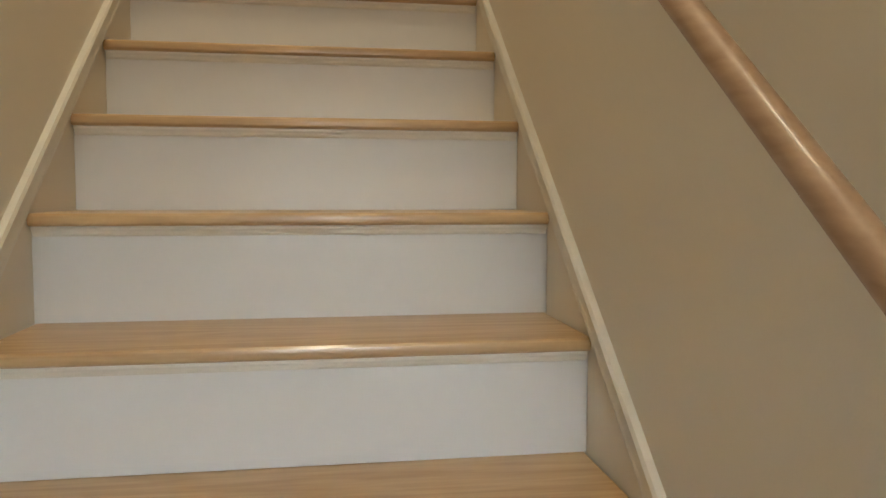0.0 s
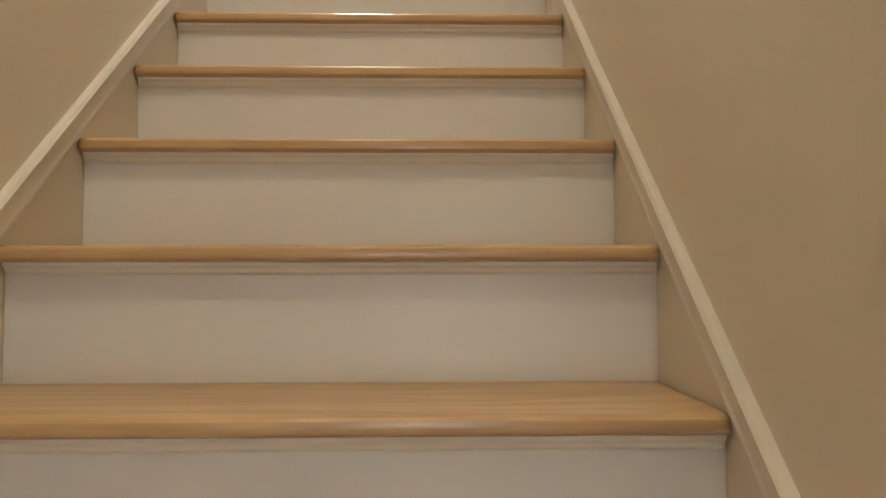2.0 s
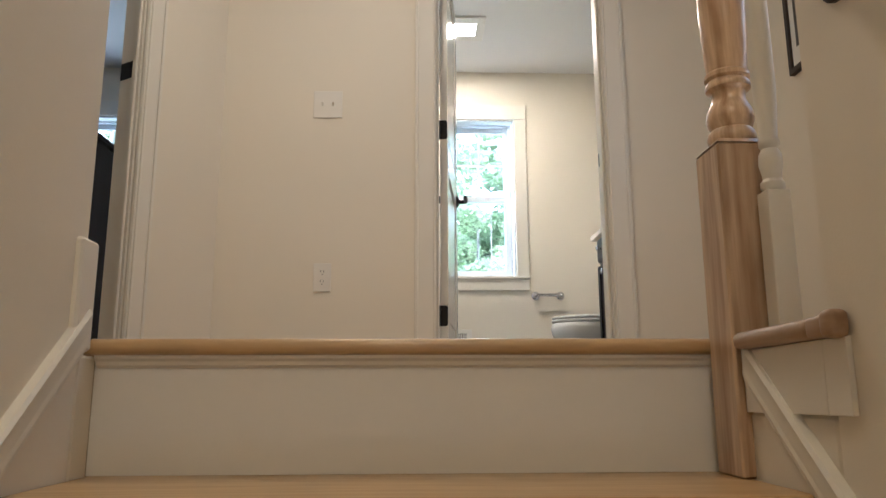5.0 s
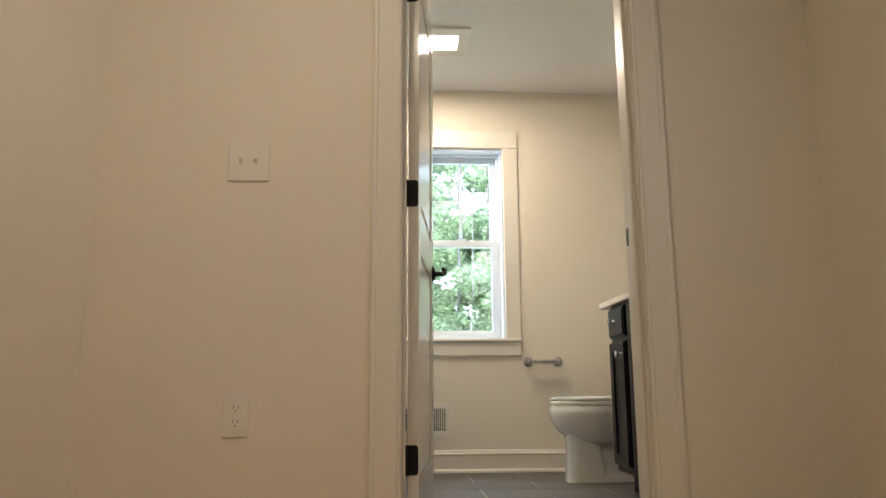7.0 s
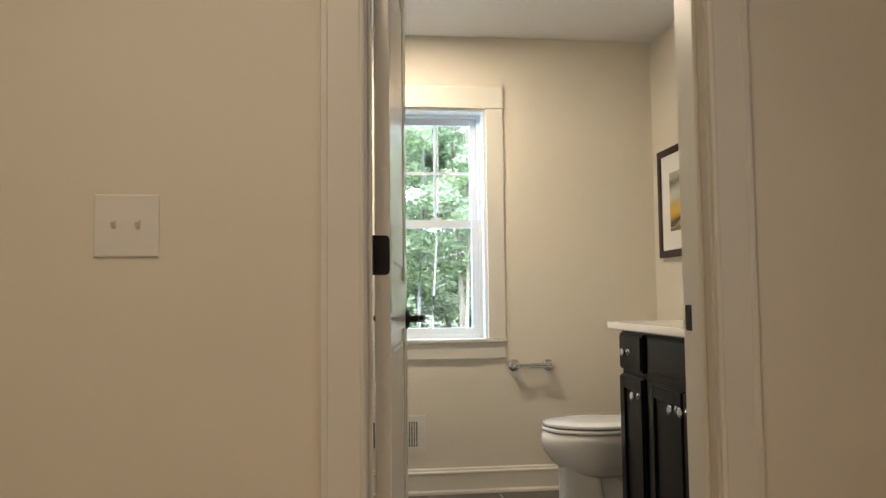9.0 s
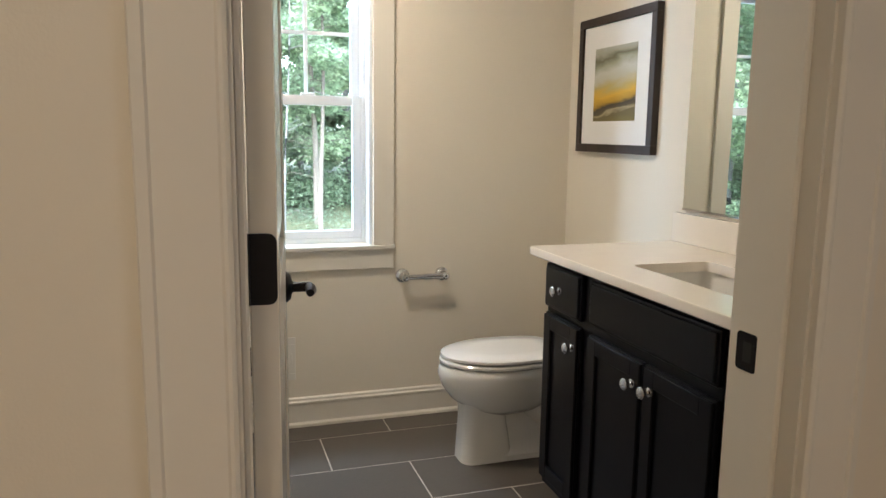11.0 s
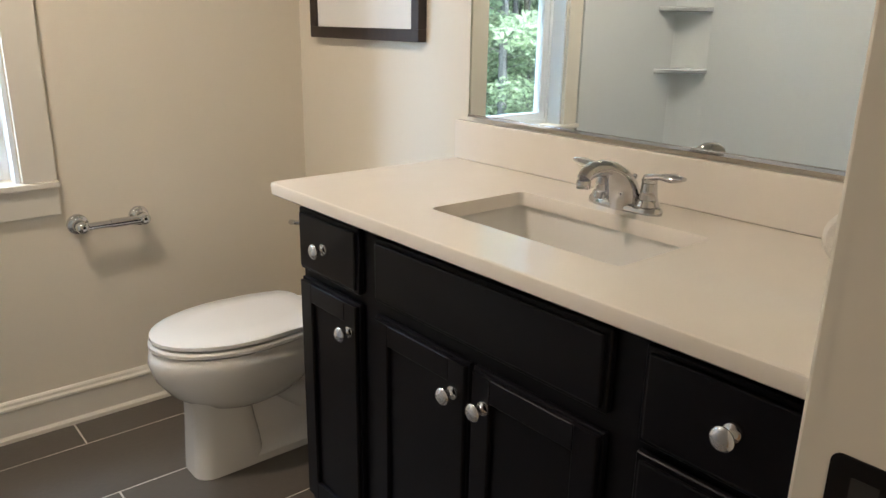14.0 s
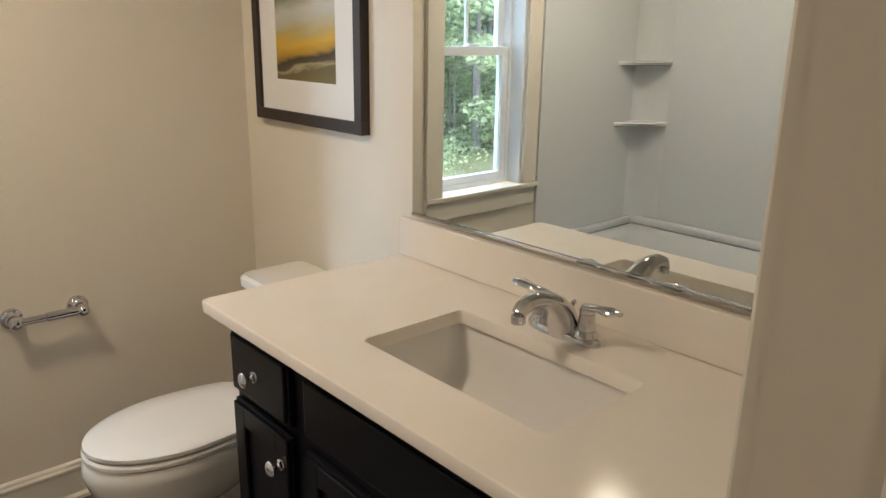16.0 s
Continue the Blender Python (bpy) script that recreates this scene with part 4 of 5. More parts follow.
piece("spout", CHROME, fau, build=lambda bm: tube(bm, [(FX + 0.003, FY, CZ + 0.008), (FX - 0.003, FY, CZ + 0.030), (FX - 0.014, FY, CZ + 0.052), (FX - 0.032, FY, CZ + 0.071), (FX - 0.056, FY, CZ + 0.085), (FX - 0.082, FY, CZ + 0.092), (FX - 0.108, FY, CZ + 0.092), (FX - 0.126, FY, CZ + 0.086), (FX - 0.135, FY, CZ + 0.077)], [0.040, 0.037, 0.033, 0.0285, 0.0240, 0.0205, 0.0185, 0.017, 0.0145], 28, 0.8), smooth=True)
piece("aerator", CHROME, fau, build=lambda bm: turned(bm, [(0.013, 0.0), (0.014, 0.002), (0.014, 0.014), (0.0125, 0.016)], 20, (FX - 0.135, FY), 2, CZ + 0.058), smooth=True)
piece("pop_up_rod", CHROME, fau, build=lambda bm: turned(bm, [(0.002, 0), (0.002, 0.045), (0.005, 0.047), (0.006, 0.052), (0.003, 0.056)], 12, (FX + 0.028, FY), 2, CZ + 0.012), smooth=True)
for s in (-1, 1):
    def handle(bm, s=s):
        yy = FY + s * 0.056
        turned(bm, [(0.025, 0.0), (0.021, 0.010), (0.0195, 0.013), (0.0185, 0.0135), (0.0190, 0.015), (0.0165, 0.032), (0.0155, 0.046), (0.0145, 0.0465), (0.0155, 0.048), (0.0155, 0.054), (0.012, 0.062)], 24, (FX, yy), 2, CZ + 0.016)
        tube(bm, [(FX + 0.004, yy - s * 0.012, CZ + 0.066), (FX, yy, CZ + 0.074), (FX - 0.001, yy + s * 0.025, CZ + 0.078), (FX - 0.003, yy + s * 0.055, CZ + 0.080), (FX - 0.004, yy + s * 0.078, CZ + 0.082)], [0.011, 0.016, 0.012, 0.019, 0.008], 14, 0.5)
    piece("handle", CHROME, fau, build=handle, smooth=True)

mir = thing("wall_mirror", MIRROR_X, 2.8, 1.03, "large frameless wall mirror in a chrome channel above the vanity", "mirror")
piece("glass", MIRROR, mir, build=lambda bm: prism(bm, [(1.6936, 3.467), (1.7015, 2.18), (1.7045, 2.18), (1.7045, 3.467)], 2, 1.036, 2.00))
piece("channel", CHROME, mir, boxes=[(1.6905, 1.7042, 2.18, 3.467, 1.0285, 1.0355)], bevel=0.0008)


def towel(bm):
    turned(bm, [(0.010, -0.060), (0.036, -0.062), (0.045, -0.055), (0.048, -0.03), (0.048, 0.03), (0.045, 0.055), (0.036, 0.062), (0.010, 0.060)], 28, (2.402, CZ + 0.0465), 0, 1.60)
    for v in bm.verts:
        v.co.z += 0.0015 * math.sin(v.co.y * 90) * math.sin(v.co.x * 70)


tw = thing("rolled_towel", 1.60, 2.402, CZ, "small rolled white towel standing on the vanity counter", "towel")
piece("roll", FABRIC, tw, build=towel, smooth=True)

# ---- toilet ----
TY = 3.868
SEAT = 1.035
wc = thing("toilet", 1.3, TY, 0, "white elongated two-piece toilet with closed lid", "toilet")


def egg(cx, front, back, half, z, n=40, tilt=0.0):
    pts = []
    for i in range(n):
        a = 2 * math.pi * i / n
        c, s = math.cos(a), math.sin(a)
        x = cx - (cx - front) * -c if c < 0 else cx + (back - cx) * c
        if c < 0:
            x = cx + (cx - front) * c
        pts.append((x, TY + half * s * (1.0 if c < 0 else 1 - 0.12 * c * c), z * SEAT))
    return pts


def dee(front, back, half, z):
    """A seat's outline: an ellipse in front, tapering to a straight back with round corners."""
    cx = front + 0.52 * (back - front)
    pts = [(cx + (cx - front) * math.cos(radians(a)), TY + half * math.sin(radians(a)), z) for a in range(90, 271, 9)]
    b = 0.82 * half
    pts += [(cx + (back - cx) * 0.5, TY - half * 0.955, z), (back - 0.03, TY - b, z), (back - 0.008, TY - b + 0.02, z), (back, TY - b + 0.05, z)]
    pts += [(back, TY + b - 0.05, z), (back - 0.008, TY + b - 0.02, z), (back - 0.03, TY + b, z), (cx + (back - cx) * 0.5, TY + half * 0.955, z)]
    return [(x, y, v * SEAT) for x, y, v in pts]


def block(x0, x1, half, z, r, n=10):
    return [(x, y, z) for x, y in rounded(x0, x1, TY - half, TY + half, r, n - 1)]


def bowl(bm):
    loft(bm, [egg(1.17, 1.08, 1.36, 0.07, 0.185), egg(1.17, 1.02, 1.38, 0.115, 0.215), egg(1.17, 0.965, 1.42, 0.148, 0.255), egg(1.17, 0.930, 1.46, 0.168, 0.305), egg(1.17, 0.918, 1.50, 0.176, 0.350), egg(1.17, 0.925, 1.50, 0.174, 0.378), egg(1.17, 0.935, 1.48, 0.168, 0.386)])


piece("bowl", PORCELAIN, wc, build=bowl, smooth=True)


def pedestal(bm):
    loft(bm, [block(1.000, 1.215, 0.078, 0.0, 0.05, 8), block(1.001, 1.212, 0.078, 0.02, 0.05, 8), block(1.004, 1.205, 0.077, 0.08, 0.05, 8), block(1.009, 1.190, 0.076, 0.16, 0.05, 8), block(1.010, 1.185, 0.077, 0.21, 0.05, 8), block(1.0, 1.21, 0.095, 0.26, 0.05, 8)])
    loft(bm, [block(1.12, 1.62, 0.077, 0.0, 0.02), block(1.12, 1.62, 0.076, 0.022, 0.02), block(1.10, 1.61, 0.055, 0.038, 0.02), block(1.10, 1.60, 0.034, 0.065, 0.02), block(1.10, 1.60, 0.032, 0.30, 0.02)])
    tube(bm, [(1.12, TY, 0.27), (1.26, TY, 0.235), (1.36, TY, 0.15), (1.44, TY, 0.10), (1.53, TY, 0.13), (1.56, TY, 0.28)], [0.052, 0.053, 0.052, 0.050, 0.055, 0.07], 20)


piece("pedestal", PORCELAIN, wc, build=pedestal, smooth=True)


def seat(bm):
    loft(bm, [dee(0.930, 1.40, 0.170, 0.389), dee(0.924, 1.405, 0.176, 0.393), dee(0.924, 1.405, 0.176, 0.402), dee(0.930, 1.40, 0.170, 0.407)])


piece("seat", PORCELAIN, wc, build=seat, smooth=True)


def lid(bm):
    loft(bm, [dee(0.936, 1.405, 0.166, 0.411), dee(0.928, 1.41, 0.174, 0.415), dee(0.929, 1.41, 0.173, 0.424), dee(0.950, 1.40, 0.160, 0.430), dee(1.03, 1.34, 0.09, 0.433)])


piece("lid", PORCELAIN, wc, build=lid, smooth=True)
for s in (-1, 1):
    piece("seat_hinge", PORCELAIN, wc, boxes=[(1.40, 1.445, TY + s * 0.075 - 0.02, TY + s * 0.075 + 0.02, 0.389, 0.428)], bevel=0.006)


def tank(bm):
    loft(bm, [block(1.50, 1.685, 0.145, 0.375, 0.03), block(1.49, 1.69, 0.155, 0.42, 0.035), block(1.475, 1.69, 0.163, 0.727, 0.035)])


piece("tank", PORCELAIN, wc, build=tank, smooth=True)
piece("tank_lid", PORCELAIN, wc, build=lambda bm: loft(bm, [block(1.470, 1.695, 0.166, 0.7275, 0.035), block(1.462, 1.697, 0.172, 0.735, 0.035), block(1.462, 1.697, 0.172, 0.760, 0.035), block(1.472, 1.69, 0.163, 0.770, 0.03)]), smooth=True)
piece("deck", PORCELAIN, wc, build=lambda bm: loft(bm, [block(1.36, 1.68, 0.14, 0.28, 0.04), block(1.38, 1.68, 0.16, 0.374, 0.04)]), smooth=True)
piece("flush_lever", CHROME, wc, build=lambda bm: (turned(bm, [(0.016, 0), (0.016, 0.008), (0.010, 0.012)], 16, (TY + 0.12, 0.655), 0, 1.464), tube(bm, [(1.466, TY + 0.12, 0.655), (1.452, TY + 0.135, 0.655), (1.450, TY + 0.165, 0.650)], [0.007, 0.007, 0.009], 10)), smooth=True)

# ---- paper holder, vent, ceiling fixture ----
tp = thing("paper_holder", 0.995, WINDOW_Y, 0.655, "empty chrome toilet paper holder on the wall", "paper holder")
for x in (0.903, 1.088):
    piece("mount", CHROME, tp, build=lambda bm, x=x: (turned(bm, [(0.032, 0), (0.032, -0.005), (0.030, -0.009), (0.022, -0.012), (0.0165, -0.018), (0.015, -0.034), (0.0185, -0.044), (0.0185, -0.062), (0.014, -0.068), (0.006, -0.071)], 24, (x, 0.655), 1, WINDOW_Y)), smooth=True)
piece("bar", CHROME, tp, build=lambda bm: tube(bm, [(0.903, WINDOW_Y - 0.053, 0.655), (0.985, WINDOW_Y - 0.053, 0.655), (0.986, WINDOW_Y - 0.053, 0.655), (1.088, WINDOW_Y - 0.053, 0.655)], [0.0115, 0.0115, 0.0140, 0.0140], 16), smooth=True)

vent = thing("wall_vent", 0.26, WINDOW_Y, 0.31, "white louvred wall register above the baseboard", "vent")
W0 = WINDOW_Y - 0.008
piece("frame", PLASTIC, vent, boxes=[(0.096, 0.425, W0, WINDOW_Y, 0.215, 0.245), (0.096, 0.425, W0, WINDOW_Y, 0.375, 0.405), (0.096, 0.136, W0, WINDOW_Y, 0.245, 0.375), (0.252, 0.269, W0, WINDOW_Y, 0.245, 0.375), (0.385, 0.425, W0, WINDOW_Y, 0.245, 0.375)], bevel=0.0015)
# Dark sheet on the wall paints the shade of the duct behind the slats.
piece("duct_shade", RECESS_SHADE, vent, boxes=[(0.136, 0.385, WINDOW_Y - 0.0015, WINDOW_Y - 0.0005, 0.245, 0.375)])
for x0 in (0.139, 0.2725):
    for i in range(9):
        x = x0 + i * 0.0125
        piece("slat", PLASTIC, vent, boxes=[(x, x + 0.0062, WINDOW_Y - 0.007, WINDOW_Y - 0.0035, 0.2455, 0.3745)])
for z in (0.268, 0.297, 0.326, 0.355):
    piece("cross_bar", PLASTIC, vent, boxes=[(0.1365, 0.2515, WINDOW_Y - 0.0033, WINDOW_Y - 0.002, z - 0.001, z + 0.001), (0.2695, 0.3845, WINDOW_Y - 0.0033, WINDOW_Y - 0.002, z - 0.001, z + 0.001)])
piece("lever", PLASTIC, vent, boxes=[(0.404, 0.409, WINDOW_Y - 0.016, WINDOW_Y - 0.0082, 0.285, 0.335)], bevel=0.001)

fan = thing("ceiling_fan_light", 0.335, 3.67, TOP, "white square ceiling exhaust fan with lit lamp lens", "ceiling light")
piece("housing", PLASTIC, fan, boxes=[(0.19, 0.48, 3.50, 3.58, TOP - 0.016, TOP), (0.19, 0.48, 3.76, 3.83, TOP - 0.016, TOP), (0.19, 0.25, 3.58, 3.76, TOP - 0.016, TOP), (0.42, 0.48, 3.58, 3.76, TOP - 0.016, TOP)], bevel=0.003)
piece("lens", LENS, fan, boxes=[(0.2505, 0.4195, 3.5805, 3.7595, TOP - 0.012, TOP - 0.002)])

# ---- tub and surround ----
tub = thing("bathtub", -0.35, 3.61, 0, "white acrylic bathtub with moulded wall surround and corner shelves", "bathtub")
TX0, TX1, TY0, TY1, TZ = TUB_X + 0.001, 0.045, 2.842, WINDOW_Y - 0.001, 0.46


def tub_shell(bm):
    o = lambda d, z, r=0.02: [(x, y, z) for x, y in rounded(TX0 + d, TX1 - d, TY0 + d, TY1 - d, r, 8)]
    i = lambda d, z, r: [(x, y, z) for x, y in rounded(TX0 + 0.075 + d, TX1 - 0.065 - d, TY0 + 0.08 + d, TY1 - 0.10 - d * 1.4, r, 8)]
    loft(bm, [o(0.001, 0), o(0.001, TZ - 0.05), o(0.0, TZ - 0.02), o(0.012, TZ), i(0, TZ, 0.12), i(0.02, TZ - 0.02, 0.13), i(0.05, 0.25, 0.14), i(0.08, 0.12, 0.14), i(0.14, 0.085, 0.12)])


piece("shell", ACRYLIC, tub, build=tub_shell, smooth=True)
piece("wall_panel", ACRYLIC, tub, boxes=[(TX0, TX0 + 0.02, TY0, TY1, TZ + 0.002, 2.0)], bevel=0.004)
piece("wall_panel", ACRYLIC, tub, boxes=[(TX0 + 0.0205, 0.135, TY1 - 0.016, TY1, TZ + 0.002, 2.0)], bevel=0.004)
piece("wall_panel", ACRYLIC, tub, boxes=[(TX0 + 0.0205, 0.028, TY0, TY0 + 0.016, TZ + 0.002, 2.0)], bevel=0.004)
piece("surround_leg", ACRYLIC, tub, boxes=[(0.05, 0.135, TY1 - 0.012, TY1, 0.0, TZ)], bevel=0.003)
CX, CY = TX0 + 0.0205, TY1 - 0.0165


def corner_curve(rx, ry, bulge, n=12):
    """Points from one wall of the tub's corner to the other; bulge 0 is a straight chamfer, below 0 concave."""
    pts = []
    for i in range(n + 1):
        u = i / n
        w = bulge * math.sin(math.pi * u)
        pts.append((CX + rx * u + w * ry, CY - ry * (1 - u) - w * rx))
    return pts


piece("corner_panel", ACRYLIC, tub, build=lambda bm: loft(bm, [[(CX, CY, z)] + [(x, y, z) for x, y in corner_curve(0.25, 0.16, -0.28)] for z in (TZ + 0.005, 2.0)]), smooth=True)
for z in (1.022, 1.342):
    def shelf(bm, z=z):
        loft(bm, [[(CX, CY, z + h)] + [(x, y, z + h) for x, y in corner_curve(rx, ry, b)] for h, rx, ry, b in ((0.0, 0.252, 0.162, -0.10), (0.006, 0.254, 0.164, 0.10), (0.020, 0.256, 0.166, 0.14), (0.026, 0.254, 0.164, 0.11))])
    piece("shelf", ACRYLIC, tub, build=shelf, smooth=True)
piece("ledge", ACRYLIC, tub, boxes=[(CX - 0.0002, CX + 0.055, TY0 + 0.02, CY, TZ + 0.001, TZ + 0.05)], bevel=0.020, segments=4, smooth=True)
piece("ledge", ACRYLIC, tub, boxes=[(CX + 0.056, 0.028, CY - 0.030, CY + 0.0003, TZ + 0.001, TZ + 0.05)], bevel=0.014, segments=4, smooth=True)

# ---- outdoors ----
GZ = -3.0


def ground(bm):
    ys = [4.6, 8, 14, 20, 26, 32, 40, 60, 120, 600, 2500]
    xs = [-2500, -400, -60, -30, -15, -5, 5, 15, 30, 60, 400, 2500]
    def h(x, y):
        return GZ + (0 if y < 14 else min(1.6, (y - 14) * 0.06)) + 0.15 * math.sin(x * 0.3) * (y > 10)
    grid = [[bm.verts.new((x, y, h(x, y))) for x in xs] for y in ys]
    for a, b in zip(grid, grid[1:]):
        for i in range(len(xs) - 1):
            bm.faces.new((a[i], a[i + 1], b[i + 1], b[i]))


gr = structure("ground", GRASS, build=ground, smooth=True)


def ground_z(y):
    return GZ + (0 if y < 14 else min(1.6, (y - 14) * 0.06))


def leaf_mesh(rng, centres, count, size, mat, name, parent):
    """Many small tilted leaf clumps round the given centres (x, y, z, radius)."""
    verts, faces = [], []
    c = np.array(centres)
    pick = rng.choice(len(c), count, p=c[:, 3] ** 2 / (c[:, 3] ** 2).sum())
    way = rng.normal(size=(count, 3))
    way /= np.linalg.norm(way, axis=1)[:, None]
    rad = c[pick, 3] * rng.uniform(0.35, 1.0, count)
    pos = c[pick, :3] + way * rad[:, None] * np.array([1.0, 1.0, 0.45])
    a = rng.normal(size=(count, 3))
    a[:, 2] *= 0.4
    a /= np.linalg.norm(a, axis=1)[:, None]
    b = np.cross(a, rng.normal(size=(count, 3)))
    b /= np.linalg.norm(b, axis=1)[:, None]
    s = size * rng.uniform(0.6, 1.4, count)[:, None]
    quad = np.stack([pos - a * s, pos - b * s * 0.55, pos + a * s, pos + b * s * 0.55], 1).reshape(-1, 3)
    me = bpy.data.meshes.new(name)
    me.from_pydata(quad.tolist(), [], np.arange(count * 4).reshape(-1, 4).tolist())
    me.materials.append(mat)
    ob = new(name, me)
    ob.parent = parent
    return ob


def tree(i, x, y, height, thick, pale, leaves, bare=0.25):
    rng = np.random.default_rng(100 + i)
    z0 = ground_z(y) - 0.1
    t = new("tree")
    t.location = (x, y, z0)
    tagged(t, "tall pale-barked broadleaf tree in full leaf" if pale else "tall slender broadleaf tree in full leaf at the wood's edge", "tree", "trees at the wood's edge")
    bm = bmesh.new()
    lean = rng.normal(size=2) * 0.02
    path = [(lean[0] * h + 0.05 * math.sin(h * 0.7 + i), lean[1] * h, h) for h in np.linspace(0, height, 12)]
    tube(bm, path, [thick * (1.15 - 1.0 * j / 11) for j in range(12)], 8)
    centres = []
    for j in range(16):
        f = bare + (0.98 - bare) * (j / 15)
        h = height * f
        a = rng.uniform(0, 2 * math.pi)
        ln = (1 - f * 0.72) * height * rng.uniform(0.13, 0.24)
        base = Vector((lean[0] * h, lean[1] * h, h))
        mid = base + Vector((math.cos(a), math.sin(a), 0.25)) * ln * 0.5
        tip = base + Vector((math.cos(a), math.sin(a), 0.15)) * ln
        tube(bm, [base, mid, tip], [thick * 0.28 * (1.1 - f), thick * 0.18 * (1.1 - f), thick * 0.05], 5)
        centres += [(*mid, ln * 0.35), (*tip, ln * 0.42), (*(base.lerp(tip, 0.75) + Vector((0, 0, 0.4))), ln * 0.3)]
    for j in range(11):
        h = height * rng.uniform(0.10, bare + 0.1)
        a = rng.uniform(0, 2 * math.pi)
        ln = rng.uniform(0.8, 2.2)
        base = Vector((lean[0] * h, lean[1] * h, h))
        tube(bm, [base, base + Vector((math.cos(a) * ln * 0.5, math.sin(a) * ln * 0.5, 0.25)), base + Vector((math.cos(a) * ln, math.sin(a) * ln, 0.05))], [0.013, 0.009, 0.004], 4)
    trunk = part("trunk", bm, PALE_BARK if pale else BARK, None, smooth=True)
    trunk.parent = t
    if leaves:
        leaf_mesh(rng, centres, int(leaves * 1.5), 0.105, LEAVES[i % 3 if i % 3 != 2 else 1], "crown", t)
    return t


rng = random.Random(5)
spots = [(-1.1, 22.5, 17, 0.065, True, 1400, 0.62), (0.6, 25.5, 18, 0.075, True, 2600, 0.5), (-2.6, 27, 17, 0.09, True, 3200, 0.4), (2.3, 28, 18, 0.08, True, 4200, 0.35), (3.9, 26.5, 15, 0.075, False, 4200, 0.28), (-12.6, 23.5, 18, 0.26, True, 5200, 0.42), (-14.5, 26, 16, 0.12, False, 5200, 0.25), (-10.0, 27, 17, 0.12, False, 5200, 0.25), (6.0, 30, 17, 0.14, False, 4200, 0.3)]
for j in range(46):
    spots.append((-44 + 56 * (j * 0.618 % 1) + rng.uniform(-1, 1), 28 + 15 * (j / 46) + rng.uniform(-1, 1), rng.uniform(13, 20), rng.uniform(0.08, 0.17), j % 5 < 3, 4600, rng.uniform(0.12, 0.32)))
for j in range(8):
    spots.append((-38 + 3.2 * j + rng.uniform(-1, 1), 18.5 + rng.uniform(-1, 2.5), rng.uniform(14, 19), rng.uniform(0.13, 0.22), True, 5200, rng.uniform(0.12, 0.3)))
for j in range(9):
    spots.append((-36 + 3.1 * j + rng.uniform(-1, 1), 24.5 + rng.uniform(-1, 2.5), rng.uniform(14, 19), rng.uniform(0.09, 0.15), j % 2 == 0, 5200, rng.uniform(0.12, 0.3)))
for j in range(14):
    spots.append((-24 + 2.0 * j + rng.uniform(-0.8, 0.8), 20.5 + rng.uniform(-1, 4), rng.uniform(9, 15), rng.uniform(0.035, 0.06), True, 0 if j % 3 else 700, 0.6))
for i, s in enumerate(spots):
    tree(i, *s)


def underwood(name, x0, x1, y0, y1, h0, h1, count, size, mat, seed):
    rng = np.random.default_rng(seed)
    n = int(6 * (x1 - x0))
    xs, ys = rng.uniform(x0, x1, n), rng.uniform(y0, y1, n)
    hs = rng.uniform(h0, h1, n)
    centres = [(x, y, ground_z(y) + h, rng.uniform(0.5, 1.7)) for x, y, h in zip(xs, ys, hs)]
    holder = new(name)
    tagged(holder, "dense green woods behind the lawn", "woods", kind="stuff")
    ob = leaf_mesh(rng, centres, count, size, mat, "foliage", holder)
    ob["kind"] = "stuff"


underwood("underwood", -48, 14, 30, 35, -0.3, 6.5, 110000, 0.105, LEAVES[0], 1)
underwood("underwood", -58, 18, 37, 45, -0.3, 15, 120000, 0.2, LEAVES[1], 2)
underwood("underwood", -70, 22, 46, 50, -0.5, 13, 45000, 0.6, LEAVES[1], 3)
underwood("underwood", -46, -13, 17, 24, -0.2, 6.0, 64000, 0.10, LEAVES[0], 7)
underwood("meadow_shrubs", -12, 14, 19, 33, -0.15, 0.12, 70000, 0.035, LEAVES[2], 4)
underwood("meadow_shrubs", -40, -12, 19, 29, -0.1, 0.5, 40000, 0.06, LEAVES[0], 4)
underwood("low_shrubs", -50, 16, 31.5, 34.5, -0.2, 1.8, 60000, 0.085, LEAVES[1], 8)

# ---- floor pieces ----
tile_cache = {}


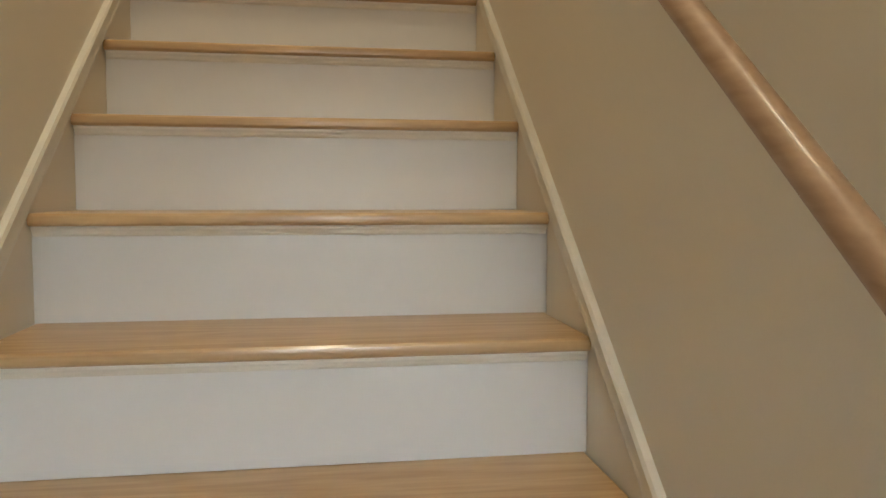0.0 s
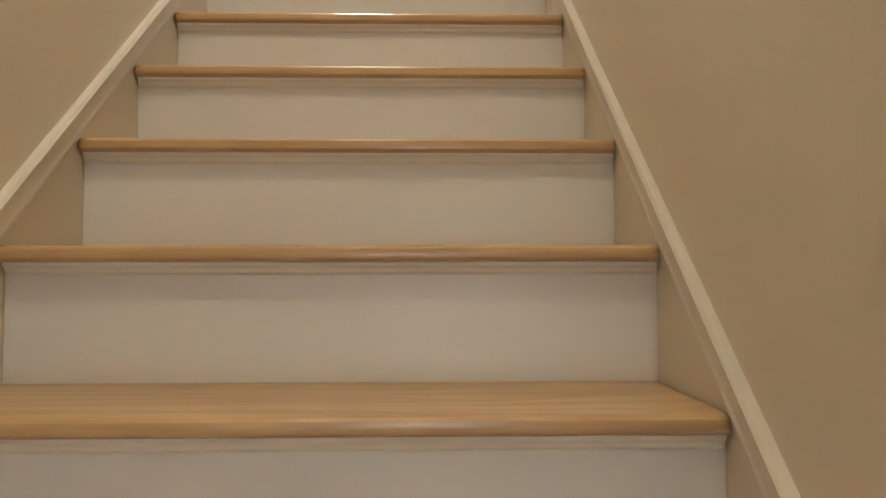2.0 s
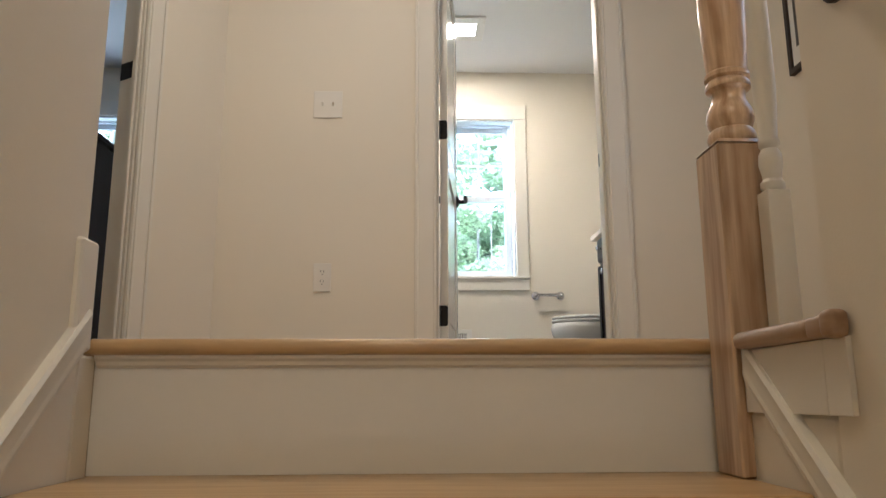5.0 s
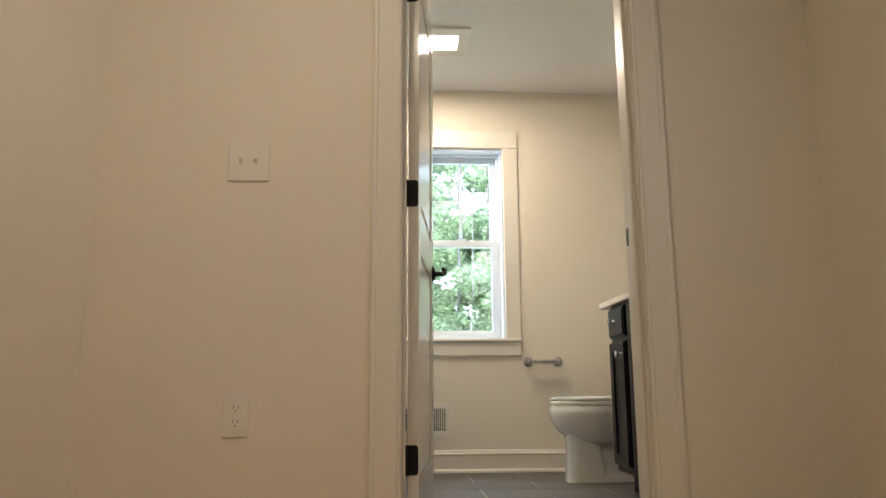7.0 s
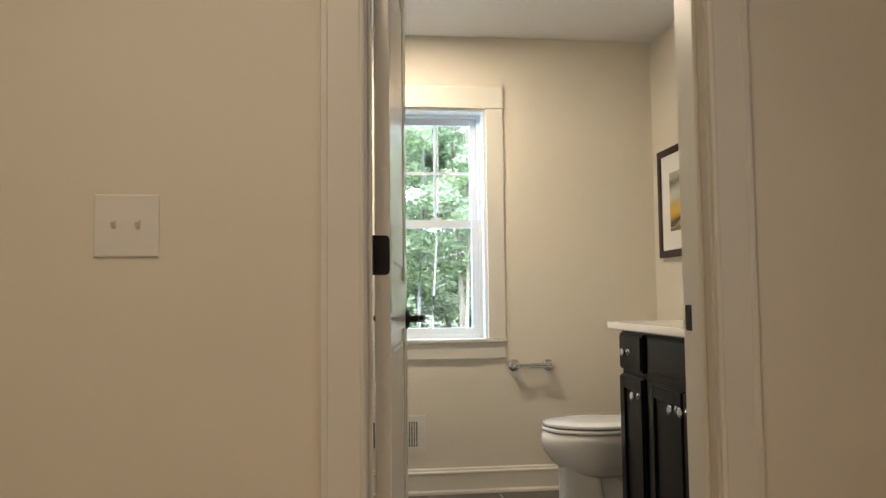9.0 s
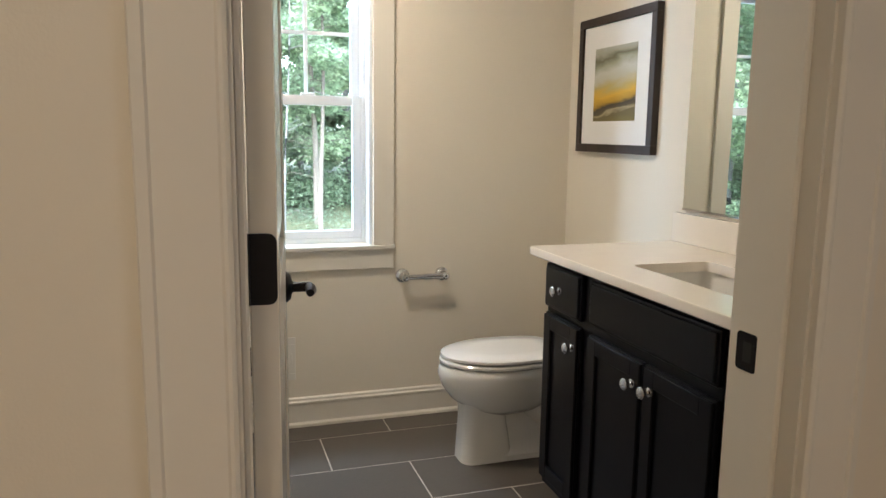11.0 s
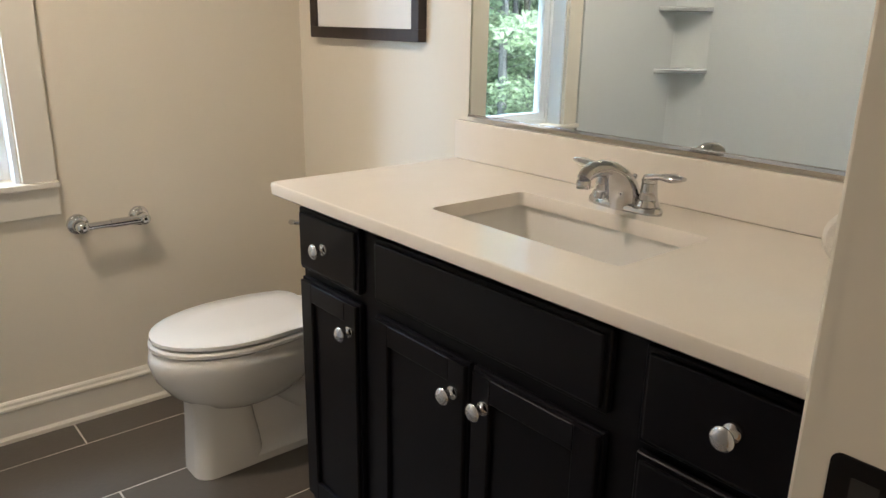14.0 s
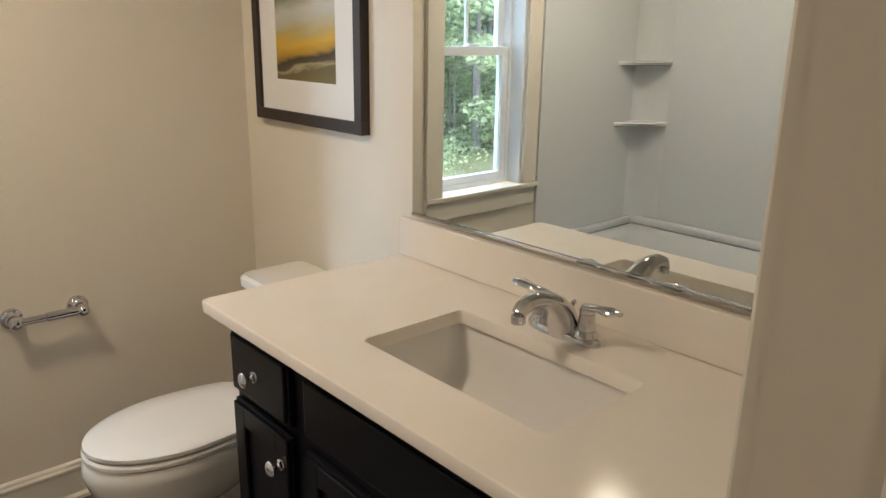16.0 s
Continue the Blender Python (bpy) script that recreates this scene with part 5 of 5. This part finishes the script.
def tile(x0, x1, y0, y1):
    key = (round(x1 - x0, 4), round(y1 - y0, 4))
    if key not in tile_cache:
        bm = bmesh.new()
        box(bm, -key[0] / 2, key[0] / 2, -key[1] / 2, key[1] / 2, -0.008, 0.0, 0.0012)
        bmesh.ops.recalc_face_normals(bm, faces=bm.faces)
        me = bpy.data.meshes.new("floor_tile")
        bm.to_mesh(me)
        bm.free()
        me.materials.append(TILE)
        tile_cache[key] = me
    ob = new("floor_tile", tile_cache[key])
    ob.location = ((x0 + x1) / 2, (y0 + y1) / 2, 0.0)
    ob.parent = bath_floor


bath_floor = structure("bath_tile_floor", GROUT, [(TUB_X, MIRROR_X, BATH_Y - 0.1, WINDOW_Y, -0.0039, -0.0010)])
g = 0.0022
for r in range(8):
    y1 = 4.215 + 0.3145 - r * 0.3145
    y0 = y1 - 0.3145
    off = 0.810 if r % 2 == 0 else 0.503
    for c in range(-3, 3):
        x0 = off + c * 0.612
        a, b = max(x0 + g, 0.05 if y1 > 2.85 else TUB_X), min(x0 + 0.612 - g, MIRROR_X)
        c0, c1 = max(y0 + g, BATH_Y - 0.06), min(y1 - g, WINDOW_Y)
        if b - a > 0.02 and c1 - c0 > 0.02:
            tile(a, b, c0, c1)

plank_cache = {}
hall_floor = structure("hall_plank_floor", OAK, [(-2.0, SIDE_X, 0.086, BATH_Y - 0.07, -0.0195, -0.012)])
rp = random.Random(3)
y = 0.0865
while y < 2.04:
    y1 = min(y + 0.082, 2.045)
    x = -2.0 - rp.uniform(0, 0.9)
    while x < SIDE_X:
        x1 = x + rp.choice((0.6, 0.9, 1.2))
        a, b = max(x, -2.0), min(x1, SIDE_X)
        if b - a > 0.03:
            key = (round(b - a, 3), round(y1 - y, 4))
            if key not in plank_cache:
                bm = bmesh.new()
                box(bm, -key[0] / 2 + 0.0004, key[0] / 2 - 0.0004, -key[1] / 2 + 0.0004, key[1] / 2 - 0.0004, -0.0115, 0.0, 0.0008)
                bmesh.ops.recalc_face_normals(bm, faces=bm.faces)
                me = bpy.data.meshes.new("floor_plank")
                bm.to_mesh(me)
                bm.free()
                me.materials.append(OAK)
                plank_cache[key] = me
            ob = new("floor_plank", plank_cache[key])
            ob.location = ((a + b) / 2, (y + y1) / 2, 0.0)
            ob.parent = hall_floor
        x = x1
    y = y1
